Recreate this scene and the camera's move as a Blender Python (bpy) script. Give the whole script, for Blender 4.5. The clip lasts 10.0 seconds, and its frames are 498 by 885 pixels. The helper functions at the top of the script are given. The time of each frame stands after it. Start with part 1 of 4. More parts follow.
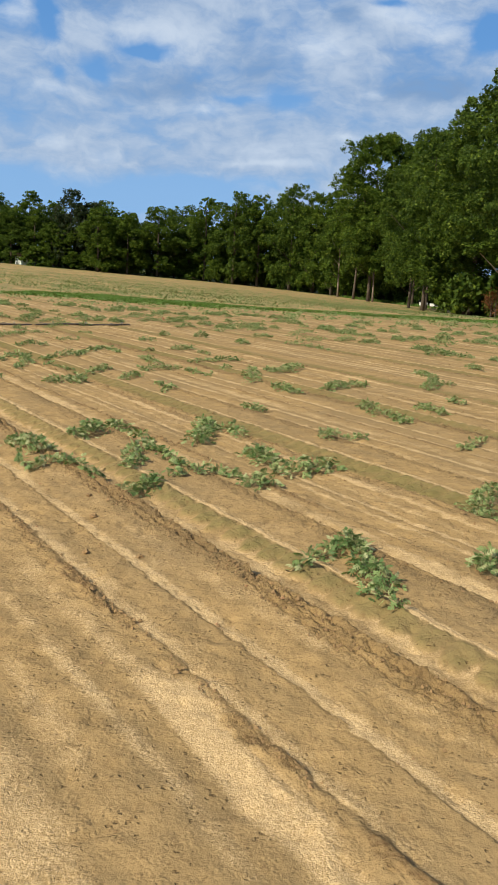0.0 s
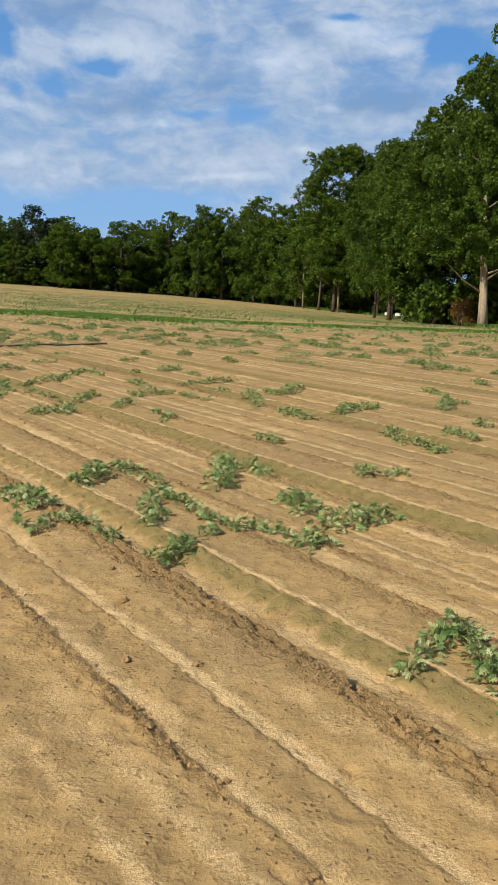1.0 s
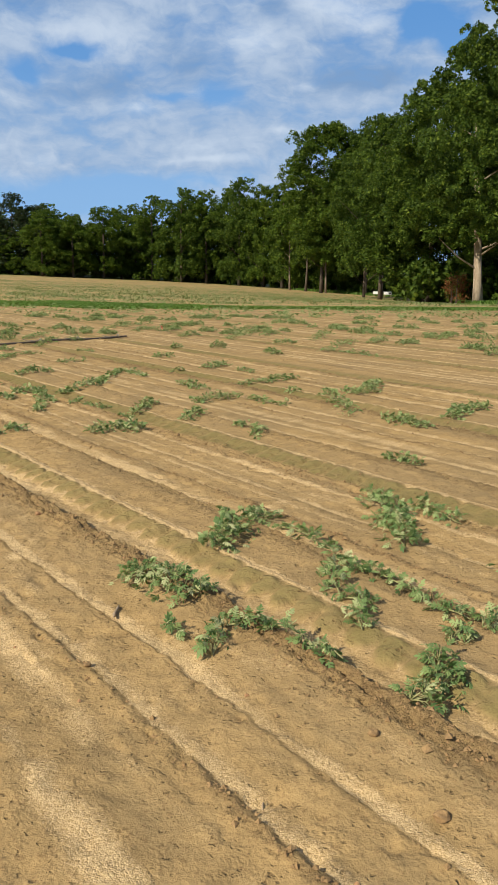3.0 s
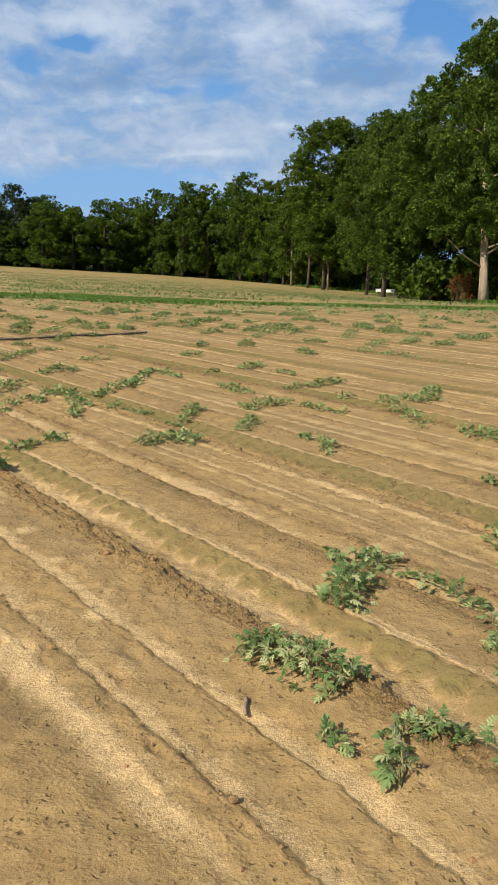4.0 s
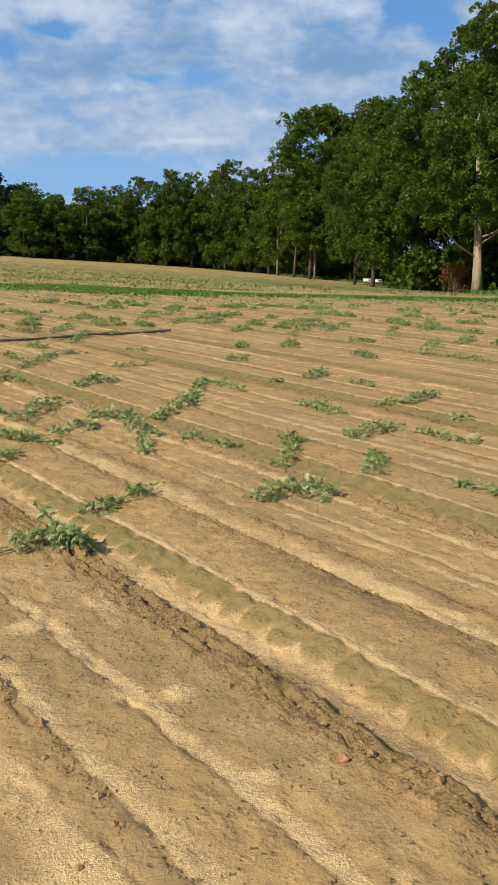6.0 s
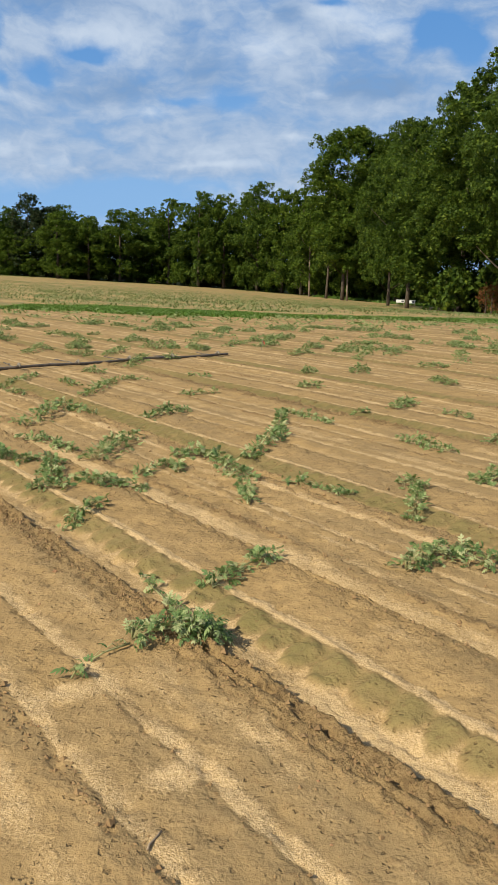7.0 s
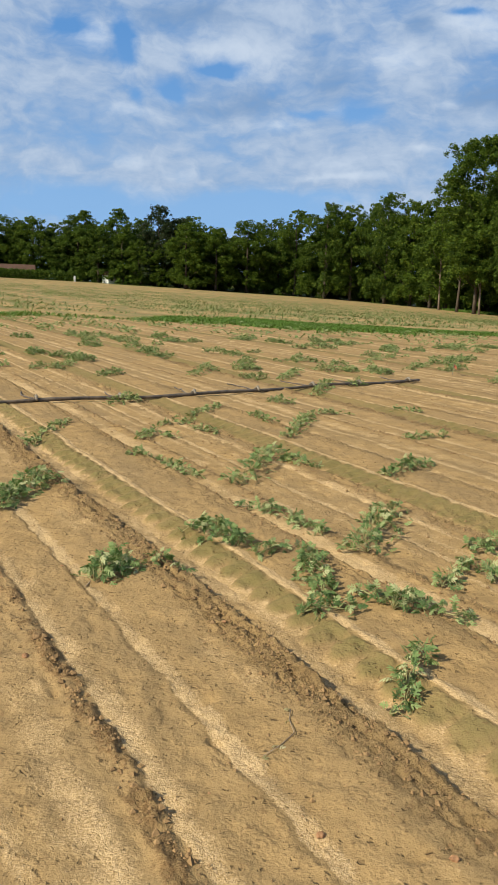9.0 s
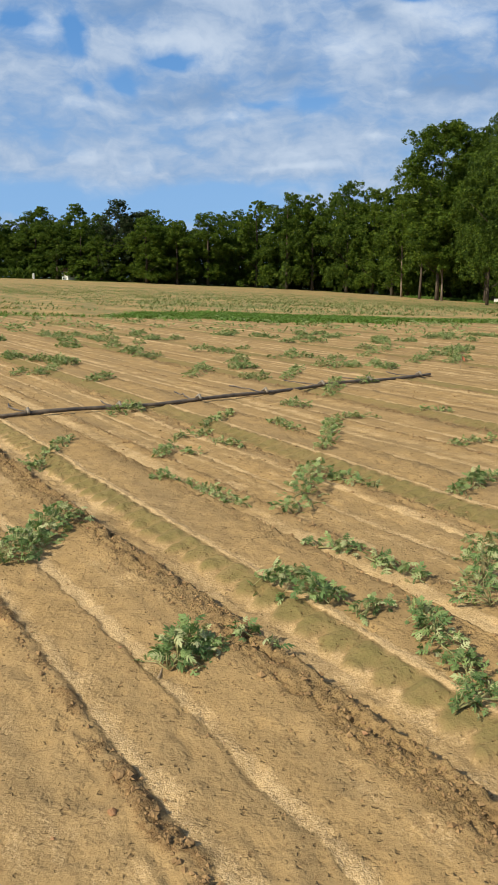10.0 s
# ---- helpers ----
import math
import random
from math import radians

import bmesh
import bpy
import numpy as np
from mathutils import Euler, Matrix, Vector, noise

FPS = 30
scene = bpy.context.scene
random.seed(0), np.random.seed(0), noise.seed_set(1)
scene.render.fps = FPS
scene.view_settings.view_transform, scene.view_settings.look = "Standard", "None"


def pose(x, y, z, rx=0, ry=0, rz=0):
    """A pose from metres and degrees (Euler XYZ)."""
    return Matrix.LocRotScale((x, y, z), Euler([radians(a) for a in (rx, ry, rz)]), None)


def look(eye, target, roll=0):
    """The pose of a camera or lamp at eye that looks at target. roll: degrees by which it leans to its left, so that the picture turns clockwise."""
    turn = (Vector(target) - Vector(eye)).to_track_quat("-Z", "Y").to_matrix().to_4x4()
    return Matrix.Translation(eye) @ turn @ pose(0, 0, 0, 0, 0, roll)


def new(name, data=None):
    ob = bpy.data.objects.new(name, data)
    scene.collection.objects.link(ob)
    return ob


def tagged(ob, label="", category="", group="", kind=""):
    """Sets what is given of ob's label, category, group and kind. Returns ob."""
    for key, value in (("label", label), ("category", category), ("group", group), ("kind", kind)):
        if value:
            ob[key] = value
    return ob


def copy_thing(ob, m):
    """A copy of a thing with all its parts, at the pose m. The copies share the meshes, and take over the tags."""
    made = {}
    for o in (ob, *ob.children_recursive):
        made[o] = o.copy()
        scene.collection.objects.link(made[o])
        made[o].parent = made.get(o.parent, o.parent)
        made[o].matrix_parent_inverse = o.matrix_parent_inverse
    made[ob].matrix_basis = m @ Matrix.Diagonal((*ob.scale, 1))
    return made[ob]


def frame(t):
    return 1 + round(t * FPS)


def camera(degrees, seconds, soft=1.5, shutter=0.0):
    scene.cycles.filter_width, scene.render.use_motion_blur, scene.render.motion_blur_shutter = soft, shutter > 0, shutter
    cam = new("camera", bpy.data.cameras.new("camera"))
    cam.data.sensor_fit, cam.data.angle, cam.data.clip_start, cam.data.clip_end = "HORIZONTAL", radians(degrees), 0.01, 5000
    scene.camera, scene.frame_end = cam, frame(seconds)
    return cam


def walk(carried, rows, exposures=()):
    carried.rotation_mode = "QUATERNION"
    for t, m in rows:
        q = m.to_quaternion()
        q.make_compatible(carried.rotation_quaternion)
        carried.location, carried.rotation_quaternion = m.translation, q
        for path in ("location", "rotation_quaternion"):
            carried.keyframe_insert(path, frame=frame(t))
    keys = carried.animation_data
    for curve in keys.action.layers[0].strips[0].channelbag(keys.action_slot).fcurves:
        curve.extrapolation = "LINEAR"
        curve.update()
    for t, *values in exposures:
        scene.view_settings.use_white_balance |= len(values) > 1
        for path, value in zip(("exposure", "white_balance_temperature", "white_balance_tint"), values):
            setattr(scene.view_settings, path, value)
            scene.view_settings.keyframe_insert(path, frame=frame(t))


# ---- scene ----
cam = camera(31.8, 10.0, 1.5)
PATH = [
    (0, (0.007, -0.064, 1.602), (0.971, 1.647, 1.225), 3.3),
    (0.5, (0.068, 0.593, 1.58), (1.083, 2.276, 1.212), 3.4),
    (1, (0.116, 1.206, 1.61), (1.147, 2.884, 1.264), 2.2),
    (1.5, (0.104, 1.797, 1.616), (1.195, 3.434, 1.255), 0.8),
    (2, (0.146, 2.376, 1.608), (1.238, 4.009, 1.234), 0.8),
    (2.5, (0.124, 2.97, 1.603), (1.16, 4.638, 1.225), 0.9),
    (3, (0.083, 3.521, 1.597), (1.138, 5.176, 1.214), 0.5),
    (3.2, (0.106, 3.766, 1.569), (1.151, 5.427, 1.181), 0.4),
    (4.3, (0.066, 5.063, 1.568), (1.132, 6.709, 1.175), 1.6),
    (4.5, (0.102, 5.307, 1.545), (1.145, 6.973, 1.18), 0.5),
    (4.7, (0.125, 5.562, 1.576), (1.129, 7.255, 1.224), -0.0),
    (5, (0.135, 5.884, 1.574), (1.138, 7.583, 1.245), 0.2),
    (5.2, (0.137, 6.111, 1.57), (1.188, 7.778, 1.231), 0.5),
    (6.3, (0.249, 7.413, 1.56), (1.343, 9.032, 1.135), 1.6),
    (6.5, (0.227, 7.643, 1.552), (1.3, 9.281, 1.144), 1.5),
    (7, (0.254, 8.255, 1.527), (1.298, 9.92, 1.156), 1.5),
    (7.5, (0.308, 8.871, 1.553), (1.264, 10.586, 1.174), 2.3),
    (8, (0.301, 9.505, 1.539), (1.207, 11.246, 1.153), 4.1),
    (8.5, (0.335, 10.121, 1.501), (1.209, 11.881, 1.131), 3.6),
    (9, (0.272, 10.695, 1.535), (1.082, 12.489, 1.181), 2.0),
    (9.5, (0.166, 11.256, 1.548), (1.023, 13.029, 1.198), 1.2),
    (10, (0.169, 11.901, 1.536), (1.05, 13.659, 1.166), 0.4),
]
walk(cam, [(t, look(e, g, r)) for t, e, g, r in PATH])

# ---------------------------------------------------------------- light
SUN_AZ, SUN_EL = -102.0, 38.0          # degrees from +y towards +x, and above the horizon
sun_data = bpy.data.lights.new("sun", "SUN")
sun_data.energy, sun_data.angle, sun_data.color = 5.0, radians(0.53), (1.0, 0.915, 0.73)
sun = new("sun", sun_data)
sun.rotation_euler = Euler((radians(90 - SUN_EL), 0, radians(180 - SUN_AZ)))
scene.view_settings.exposure = 0.33


class Nodes:
    """A short hand for node trees."""

    def __init__(self, tree):
        self.tree = tree
        tree.nodes.clear()

    def add(self, kind, inputs=()):
        n = self.tree.nodes.new(kind)
        for k, v in dict(inputs).items():
            s = n.inputs[k]
            if isinstance(v, bpy.types.NodeSocket):
                self.tree.links.new(v, s)
            else:
                s.default_value = v
        return n

    def math(self, op, a, b=0.0, c=0.0, clamp=False):
        n = self.add("ShaderNodeMath", {0: a, 1: b, 2: c})
        n.operation, n.use_clamp = op, clamp
        return n.outputs[0]

    def mix(self, f, a, b):
        n = self.add("ShaderNodeMix", {"Factor": f})
        n.data_type = "RGBA"
        for i, v in ((6, a), (7, b)):
            if isinstance(v, bpy.types.NodeSocket):
                self.tree.links.new(v, n.inputs[i])
            else:
                n.inputs[i].default_value = (*v[:3], 1)
        return n.outputs[2]

    def noise(self, vector, scale, detail=3.0, rough=0.55, distort=0.0):
        return self.add("ShaderNodeTexNoise", {"Vector": vector, "Scale": scale, "Detail": detail, "Roughness": rough, "Distortion": distort}).outputs[0]

    def step(self, x, lo, hi, a=0.0, b=1.0):
        n = self.add("ShaderNodeMapRange", {0: x, 1: lo, 2: hi, 3: a, 4: b})
        n.interpolation_type = "SMOOTHSTEP"
        return n.outputs[0]

    def vector(self, op, a, b=(0, 0, 0), scale=1.0):
        n = self.add("ShaderNodeVectorMath", {0: a, 1: b, 3: scale})
        n.operation = op
        return n.outputs[0]

    def attribute(self, name):
        n = self.add("ShaderNodeAttribute")
        n.attribute_name = name
        return n.outputs["Fac"]


def sky():
    world = bpy.data.worlds.new("sky")
    scene.world = world
    world.use_nodes = True
    n = Nodes(world.node_tree)
    way = n.add("ShaderNodeTexCoord").outputs["Generated"]
    s = n.add("ShaderNodeSeparateXYZ", {0: way})
    dx, dy, dz = s.outputs
    warp = n.add("ShaderNodeTexNoise", {"Vector": way, "Scale": 7.0, "Detail": 5.0, "Roughness": 0.55})
    w = n.add("ShaderNodeSeparateColor", {0: warp.outputs[1]})
    az = n.math("MULTIPLY", n.math("ARCTAN2", dx, dy), 57.2958)
    el = n.math("MULTIPLY", n.math("ARCSINE", dz), 57.2958)
    az = n.math("ADD", az, n.math("MULTIPLY_ADD", w.outputs[0], 5.0, -2.5))
    el = n.math("ADD", el, n.math("MULTIPLY_ADD", w.outputs[1], 3.0, -1.5))

    def blob(a, e, sa, se, amount):
        u = n.math("DIVIDE", n.math("SUBTRACT", az, a), sa)
        v = n.math("DIVIDE", n.math("SUBTRACT", el, e), se)
        q = n.math("ADD", n.math("MULTIPLY", u, u), n.math("MULTIPLY", v, v))
        return n.math("MULTIPLY", n.math("EXPONENT", n.math("MULTIPLY", q, -1.0)), amount)

    # layered cloud: flat streaks low down, broken heaps above
    flat = n.add("ShaderNodeCombineXYZ", {0: n.math("MULTIPLY", az, 0.055), 1: n.math("MULTIPLY", el, 0.24), 2: 3.7}).outputs[0]
    streak = n.noise(flat, 1.6, 6.0, 0.6, 0.4)
    heap = n.noise(n.add("ShaderNodeCombineXYZ", {0: n.math("MULTIPLY", az, 0.11), 1: n.math("MULTIPLY", el, 0.2), 2: 1.3}).outputs[0], 1.7, 6.0, 0.5, 0.1)
    fine = n.noise(n.add("ShaderNodeCombineXYZ", {0: n.math("MULTIPLY", az, 0.42), 1: n.math("MULTIPLY", el, 0.75), 2: 8.1}).outputs[0], 1.5, 8.0, 0.56, 0.3)
    cover = n.math("ADD", n.math("MULTIPLY_ADD", heap, 0.9, -0.45 + 0.58), n.math("MULTIPLY_ADD", streak, 0.55, -0.275))
    cover = n.math("ADD", cover, n.math("MULTIPLY_ADD", fine, 0.65, -0.325))
    for a, e, sa, se, q in GAPS:
        cover = n.math("ADD", cover, blob(a, e, sa, se, q))
    mask = n.step(cover, 0.05, 0.75)
    glow = None
    for a, e, sa, se, q in LIT:
        b = blob(a, e, sa, se, q)
        glow = b if glow is None else n.math("ADD", glow, b)
    shade = n.math("ADD", n.math("MULTIPLY_ADD", heap, 0.7, -0.35 + 0.38), glow)
    shade = n.math("ADD", shade, n.math("MULTIPLY_ADD", streak, 0.5, -0.25))
    shade = n.math("ADD", shade, n.math("MULTIPLY_ADD", fine, 0.9, -0.45))
    shade = n.step(shade, -0.2, 1.1)
    cloud = n.mix(shade, (0.205, 0.322, 0.515), (0.58, 0.665, 0.775))
    air = n.add("ShaderNodeTexSky")
    air.sky_type, air.sun_disc = "NISHITA", False
    air.sun_elevation, air.sun_rotation = radians(SUN_EL), radians(SUN_AZ)
    air.dust_density, air.ozone_density, air.altitude = 0.6, 2.2, 50
    clear = n.vector("SCALE", air.outputs[0], scale=0.095)
    clear = n.mix(0.7, clear, (0.085, 0.285, 0.66))
    low = n.step(el, 2.0, 15.0, 0.9, 0.0)
    clear = n.mix(low, clear, (0.25, 0.45, 0.74))
    mask = n.math("MULTIPLY", mask, n.step(el, 0.0, 6.0, 0.35, 0.9))
    # a grey layer overhead, out of view, added to dim and neutralise the skylight
    added_veil = n.step(el, 20.0, 42.0, 0.0, 0.85)
    mask = n.math("MAXIMUM", mask, added_veil)
    cloud = n.mix(added_veil, cloud, (0.17, 0.18, 0.20))
    col = n.mix(mask, clear, cloud)
    bg = n.add("ShaderNodeBackground", {"Color": col, "Strength": 0.86})
    n.add("ShaderNodeOutputWorld", {"Surface": bg.outputs[0]})


# azimuth, elevation, half widths (degrees), amount: breaks in the cloud, then its lit and shaded parts
GAPS = [
    (15.9, 13.8, 0.8, 1.3, -0.8), (12.6, 14.6, 0.8, 0.5, -0.5), (21.8, 12.9, 1.4, 0.35, -0.85), (16.7, 11.0, 0.6, 0.5, -0.4), (30.6, 10.3, 0.9, 0.7, -0.6), (27.9, 10.5, 1.2, 0.3, -0.45),
    (13.7, 4.6, 6, 1.0, -0.7), (27.4, 5.3, 5, 0.5, -0.35), (43.0, 14.6, 1.3, 1.0, -1.1), (45.1, 13.6, 0.8, 1.0, -0.8),
    (36.6, 16.0, 1.2, 0.3, -0.7), (18.9, 11.6, 0.8, 0.7, -0.6), (23.4, 4.2, 6, 1.1, -0.7), (39.8, 8.9, 1.2, 0.8, -0.1),
]
LIT = [
    (13.8, 14.0, 0.9, 0.7, 0.8), (22.7, 13.6, 3.2, 0.8, 0.35), (32.6, 13.6, 1.3, 0.7, 0.6), (37.8, 15.5, 2.2, 0.5, 0.7), (25.7, 9.7, 1.3, 0.35, 0.5), (16.3, 10.0, 1.8, 0.35, 0.35),
    (30.1, 6.6, 3.0, 0.2, 0.35), (16.2, 7.2, 1.0, 0.4, 0.3), (24.1, 11.3, 2.4, 0.7, -0.45), (20.1, 15.5, 3.0, 0.6, -0.55), (27.8, 13.4, 1.2, 1.2, -0.2), (38.0, 11.3, 2.6, 0.7, -0.5),
    (20.5, 6.5, 4, 0.7, -0.1), (36.9, 15.5, 0.8, 0.4, 0.8), (39.6, 14.8, 1.6, 0.7, 0.55), (35.9, 11.2, 0.9, 0.3, 0.4),
    (29.6, 10.6, 0.6, 0.35, 0.4), (19.8, 6.6, 1.4, 0.5, 0.3), (34.4, 8.3, 0.9, 0.3, 0.3), (40.2, 11.5, 1.8, 0.6, -0.5),
    (29.4, 12.2, 1.2, 0.9, -0.4), (34.0, 15.4, 0.8, 0.6, -0.45), (21.5, 10.6, 2.6, 0.4, -0.3), (38.0, 12.8, 1.2, 0.7, -0.2),
]
sky()


# ---------------------------------------------------------------- materials
def material(name):
    m = bpy.data.materials.new(name)
    m.use_nodes = True
    return m, Nodes(m.node_tree)


def finish(n, color, rough=0.9, bump=None, strength=0.3, distance=0.01, spec=0.25, sub=None, metal=0.0):
    props = {"Base Color": color if isinstance(color, bpy.types.NodeSocket) else (*color, 1), "Roughness": rough, "Specular IOR Level": spec, "Metallic": metal}
    if bump is not None:
        props["Normal"] = n.add("ShaderNodeBump", {"Height": bump, "Strength": strength, "Distance": distance}).outputs[0]
    b = n.add("ShaderNodeBsdfPrincipled", props)
    surface = b.outputs[0]
    if sub:
        t = n.add("ShaderNodeBsdfTranslucent", {"Color": sub})
        surface = n.add("ShaderNodeMixShader", {0: 0.3, 1: surface, 2: t.outputs[0]}).outputs[0]
    n.add("ShaderNodeOutputMaterial", {"Surface": surface})


def soil_material():
    m, n = material("sandy_soil")
    co = n.add("ShaderNodeTexCoord").outputs["Object"]
    sand, moss, grass, far, broken = [n.attribute(a) for a in ("sand", "moss", "grass", "far", "broken")]
    broad = n.noise(co, 0.55, 3.0)
    mid = n.noise(co, 5.0, 5.0, 0.62)
    grit = n.noise(co, 85.0, 4.0, 0.7)
    cell = n.add("ShaderNodeTexVoronoi", {"Vector": co, "Scale": 190.0})
    grain = n.math("SUBTRACT", 1.0, cell.outputs[0])
    tone = n.add("ShaderNodeSeparateColor", {0: cell.outputs[1]}).outputs[0]
    crumb = n.math("SUBTRACT", 1.0, n.add("ShaderNodeTexVoronoi", {"Vector": co, "Scale": 48.0}).outputs[0])
    crumb = n.math("MULTIPLY", crumb, n.step(n.noise(co, 11.0, 3.0, 0.6), 0.46, 0.62))
    edge = n.math("ADD", sand, n.math("MULTIPLY_ADD", mid, 0.6, -0.30))
    edge = n.math("ADD", edge, n.math("MULTIPLY_ADD", grit, 0.9, -0.45))
    strewn = n.step(n.noise(n.vector("MULTIPLY", co, (1.5, 0.35, 1.0)), 4.5, 5.0, 0.65), 0.48, 0.70, 0.0, 0.22)
    edge = n.math("ADD", edge, strewn)
    loose = n.step(edge, 0.22, 0.72)
    crust = n.mix(n.step(mid, 0.3, 0.7), (0.280, 0.187, 0.084), (0.385, 0.257, 0.115))
    crust = n.mix(n.step(broad, 0.35, 0.65, 0.0, 0.6), crust, (0.300, 0.206, 0.100))
    damp = n.noise(n.vector("MULTIPLY", co, (3.2, 0.55, 1.0)), 1.0, 5.0, 0.65)
    crust = n.mix(n.step(damp, 0.44, 0.66, 0.0, 0.6), crust, (0.225, 0.160, 0.082))
    light = n.mix(n.step(n.math("MULTIPLY_ADD", tone, 0.6, n.math("MULTIPLY", grit, 0.4)), 0.25, 0.75), (0.44, 0.304, 0.148), (0.56, 0.402, 0.220))
    col = n.mix(loose, crust, light)
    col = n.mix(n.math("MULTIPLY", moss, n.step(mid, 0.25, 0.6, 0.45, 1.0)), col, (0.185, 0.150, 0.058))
    raw = n.step(n.math("ADD", sand, n.math("MULTIPLY_ADD", mid, 0.5, -0.25)), -0.05, -0.45)
    col = n.mix(n.math("MULTIPLY", raw, n.step(n.noise(co, 42.0, 5.0, 0.75), 0.40, 0.58, 0.1, 0.95)), col, n.mix(grit, (0.15, 0.090, 0.042), (0.27, 0.165, 0.075)))
    speck = n.step(n.noise(co, 34.0, 4.0, 0.7), 0.56, 0.68, 0.0, 0.6)
    col = n.mix(n.math("MULTIPLY", speck, n.math("SUBTRACT", 1.0, loose)), col, (0.17, 0.10, 0.048))
    # sunken spots of the broken crust, with their shade darkened into the colour
    hollow = n.math("MULTIPLY", broken, n.step(n.noise(n.vector("MULTIPLY", co, (1.0, 0.6, 1.0)), 40.0, 5.0, 0.7), 0.53, 0.63))
    col = n.mix(n.math("MULTIPLY", hollow, 0.55), col, (0.165, 0.105, 0.055))
    green = n.mix(n.noise(co, 1.6, 4.0), (0.05, 0.085, 0.018), (0.16, 0.17, 0.05))
    gm = n.step(n.math("ADD", grass, n.math("MULTIPLY_ADD", n.noise(co, 0.5, 5.0, 0.65), 0.9, -0.45)), 0.35, 0.65)
    col = n.mix(gm, col, green)
    drawn = n.vector("MULTIPLY", co, (0.9, 0.10, 1.0))
    lines = n.noise(drawn, 1.0, 4.0, 0.6)
    stubble = n.mix(n.step(lines, 0.35, 0.65), (0.29, 0.197, 0.086), (0.43, 0.292, 0.133))
    stubble = n.mix(n.step(n.noise(n.vector("MULTIPLY", co, (1.0, 0.4, 1.0)), 0.8, 6.0, 0.75), 0.42, 0.60, 0.0, 0.75), stubble, (0.17, 0.175, 0.075))
    col = n.mix(n.math("MULTIPLY", far, n.math("SUBTRACT", 1.0, gm)), col, stubble)
    col = n.mix(n.step(tone, 0.0, 0.3, 0.20, 0.0), col, (0.14, 0.090, 0.040))
    bent = n.add("ShaderNodeTexNoise", {"Vector": co, "Scale": 45.0, "Detail": 2.0}).outputs[1]
    bent = n.vector("ADD", co, n.vector("SCALE", bent, scale=0.035))
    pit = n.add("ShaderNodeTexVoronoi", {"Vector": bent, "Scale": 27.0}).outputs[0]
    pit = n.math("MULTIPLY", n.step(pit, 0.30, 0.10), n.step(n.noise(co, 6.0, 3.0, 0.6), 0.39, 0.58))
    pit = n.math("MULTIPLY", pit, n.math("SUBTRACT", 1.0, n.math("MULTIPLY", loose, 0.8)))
    # shade inside the pits is painted into the colour, over the same bump
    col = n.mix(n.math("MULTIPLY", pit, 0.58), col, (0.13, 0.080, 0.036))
    height = n.math("ADD", n.math("MULTIPLY", grit, 0.32), n.math("MULTIPLY", grain, n.math("MULTIPLY_ADD", loose, 0.16, 0.08)))
    height = n.math("ADD", height, n.math("MULTIPLY", crumb, 0.48))
    height = n.math("SUBTRACT", height, n.math("ADD", n.math("MULTIPLY", pit, 0.6), n.math("MULTIPLY", hollow, 0.7)))
    height = n.math("ADD", height, n.math("MULTIPLY", mid, 0.8))
    height = n.math("ADD", height, n.math("MULTIPLY", broken, n.math("MULTIPLY", n.noise(co, 44.0, 5.0, 0.75), 2.6)))
    height = n.math("ADD", height, n.math("MULTIPLY", n.step(n.noise(co, 17.0, 4.0, 0.7), 0.35, 0.7), 0.28))
    finish(n, col, 0.95, height, 0.9, 0.010, 0.10)
    return m


def leaf_material(name, dark, light, pale, island=True, rough=0.6, trans=(0.16, 0.26, 0.04, 1)):
    m, n = material(name)
    if island:
        rnd = n.add("ShaderNodeNewGeometry").outputs["Random Per Island"]
    else:
        rnd = n.add("ShaderNodeObjectInfo").outputs["Random"]
    co = n.add("ShaderNodeTexCoord").outputs["Object"]
    col = n.mix(n.step(rnd, 0.0, 0.85), dark, light)
    col = n.mix(n.step(rnd, 0.78 if name.startswith("tree") else 0.58, 1.0, 0.0, 0.9), col, pale)
    blotch = n.noise(co, 0.4 if island and name.startswith("tree") else 14.0, 3.0)
    col = n.mix(n.step(blotch, 0.35, 0.75, 0.0, 0.35), col, dark)
    finish(n, col, rough, None, spec=0.12 if name.startswith("tree") else 0.3, sub=trans)
    return m


def plain_material(name, a, b, scale, rough=0.85, bump=0.4, distance=0.02, stretch=(1, 1, 1), spec=0.25, metal=0.0):
    m, n = material(name)
    co = n.add("ShaderNodeTexCoord").outputs["Object"]
    co = n.vector("MULTIPLY", co, stretch)
    f = n.noise(co, scale, 6.0, 0.65)
    g = n.noise(co, scale * 0.13, 3.0)
    col = n.mix(n.step(f, 0.3, 0.7), a, b)
    col = n.mix(n.step(g, 0.4, 0.75, 0.0, 0.5), col, a)
    finish(n, col, rough, f, bump, distance, spec, metal=metal)
    return m


SOIL = soil_material()
VINE_LEAF = leaf_material("vine_leaf", (0.085, 0.155, 0.050), (0.285, 0.375, 0.138), (0.54, 0.53, 0.29), island=False)
VINE_MASS = leaf_material("vine_leaf_mass", (0.090, 0.155, 0.048), (0.285, 0.365, 0.130), (0.50, 0.49, 0.26))
CROP_LEAF = leaf_material("crop_leaf", (0.12, 0.160, 0.055), (0.20, 0.240, 0.090), (0.30, 0.28, 0.14))
GRASS = leaf_material("grass_blade", (0.055, 0.125, 0.016), (0.11, 0.21, 0.028), (0.17, 0.23, 0.05))
TREE_LEAF = leaf_material("tree_leaf", (0.020, 0.042, 0.006), (0.076, 0.120, 0.014), (0.150, 0.198, 0.024), trans=(0.10, 0.17, 0.02, 1))
TREE_PALE = leaf_material("tree_leaf_pale", (0.020, 0.044, 0.005), (0.086, 0.136, 0.014), (0.15, 0.19, 0.024), trans=(0.14, 0.21, 0.02, 1))
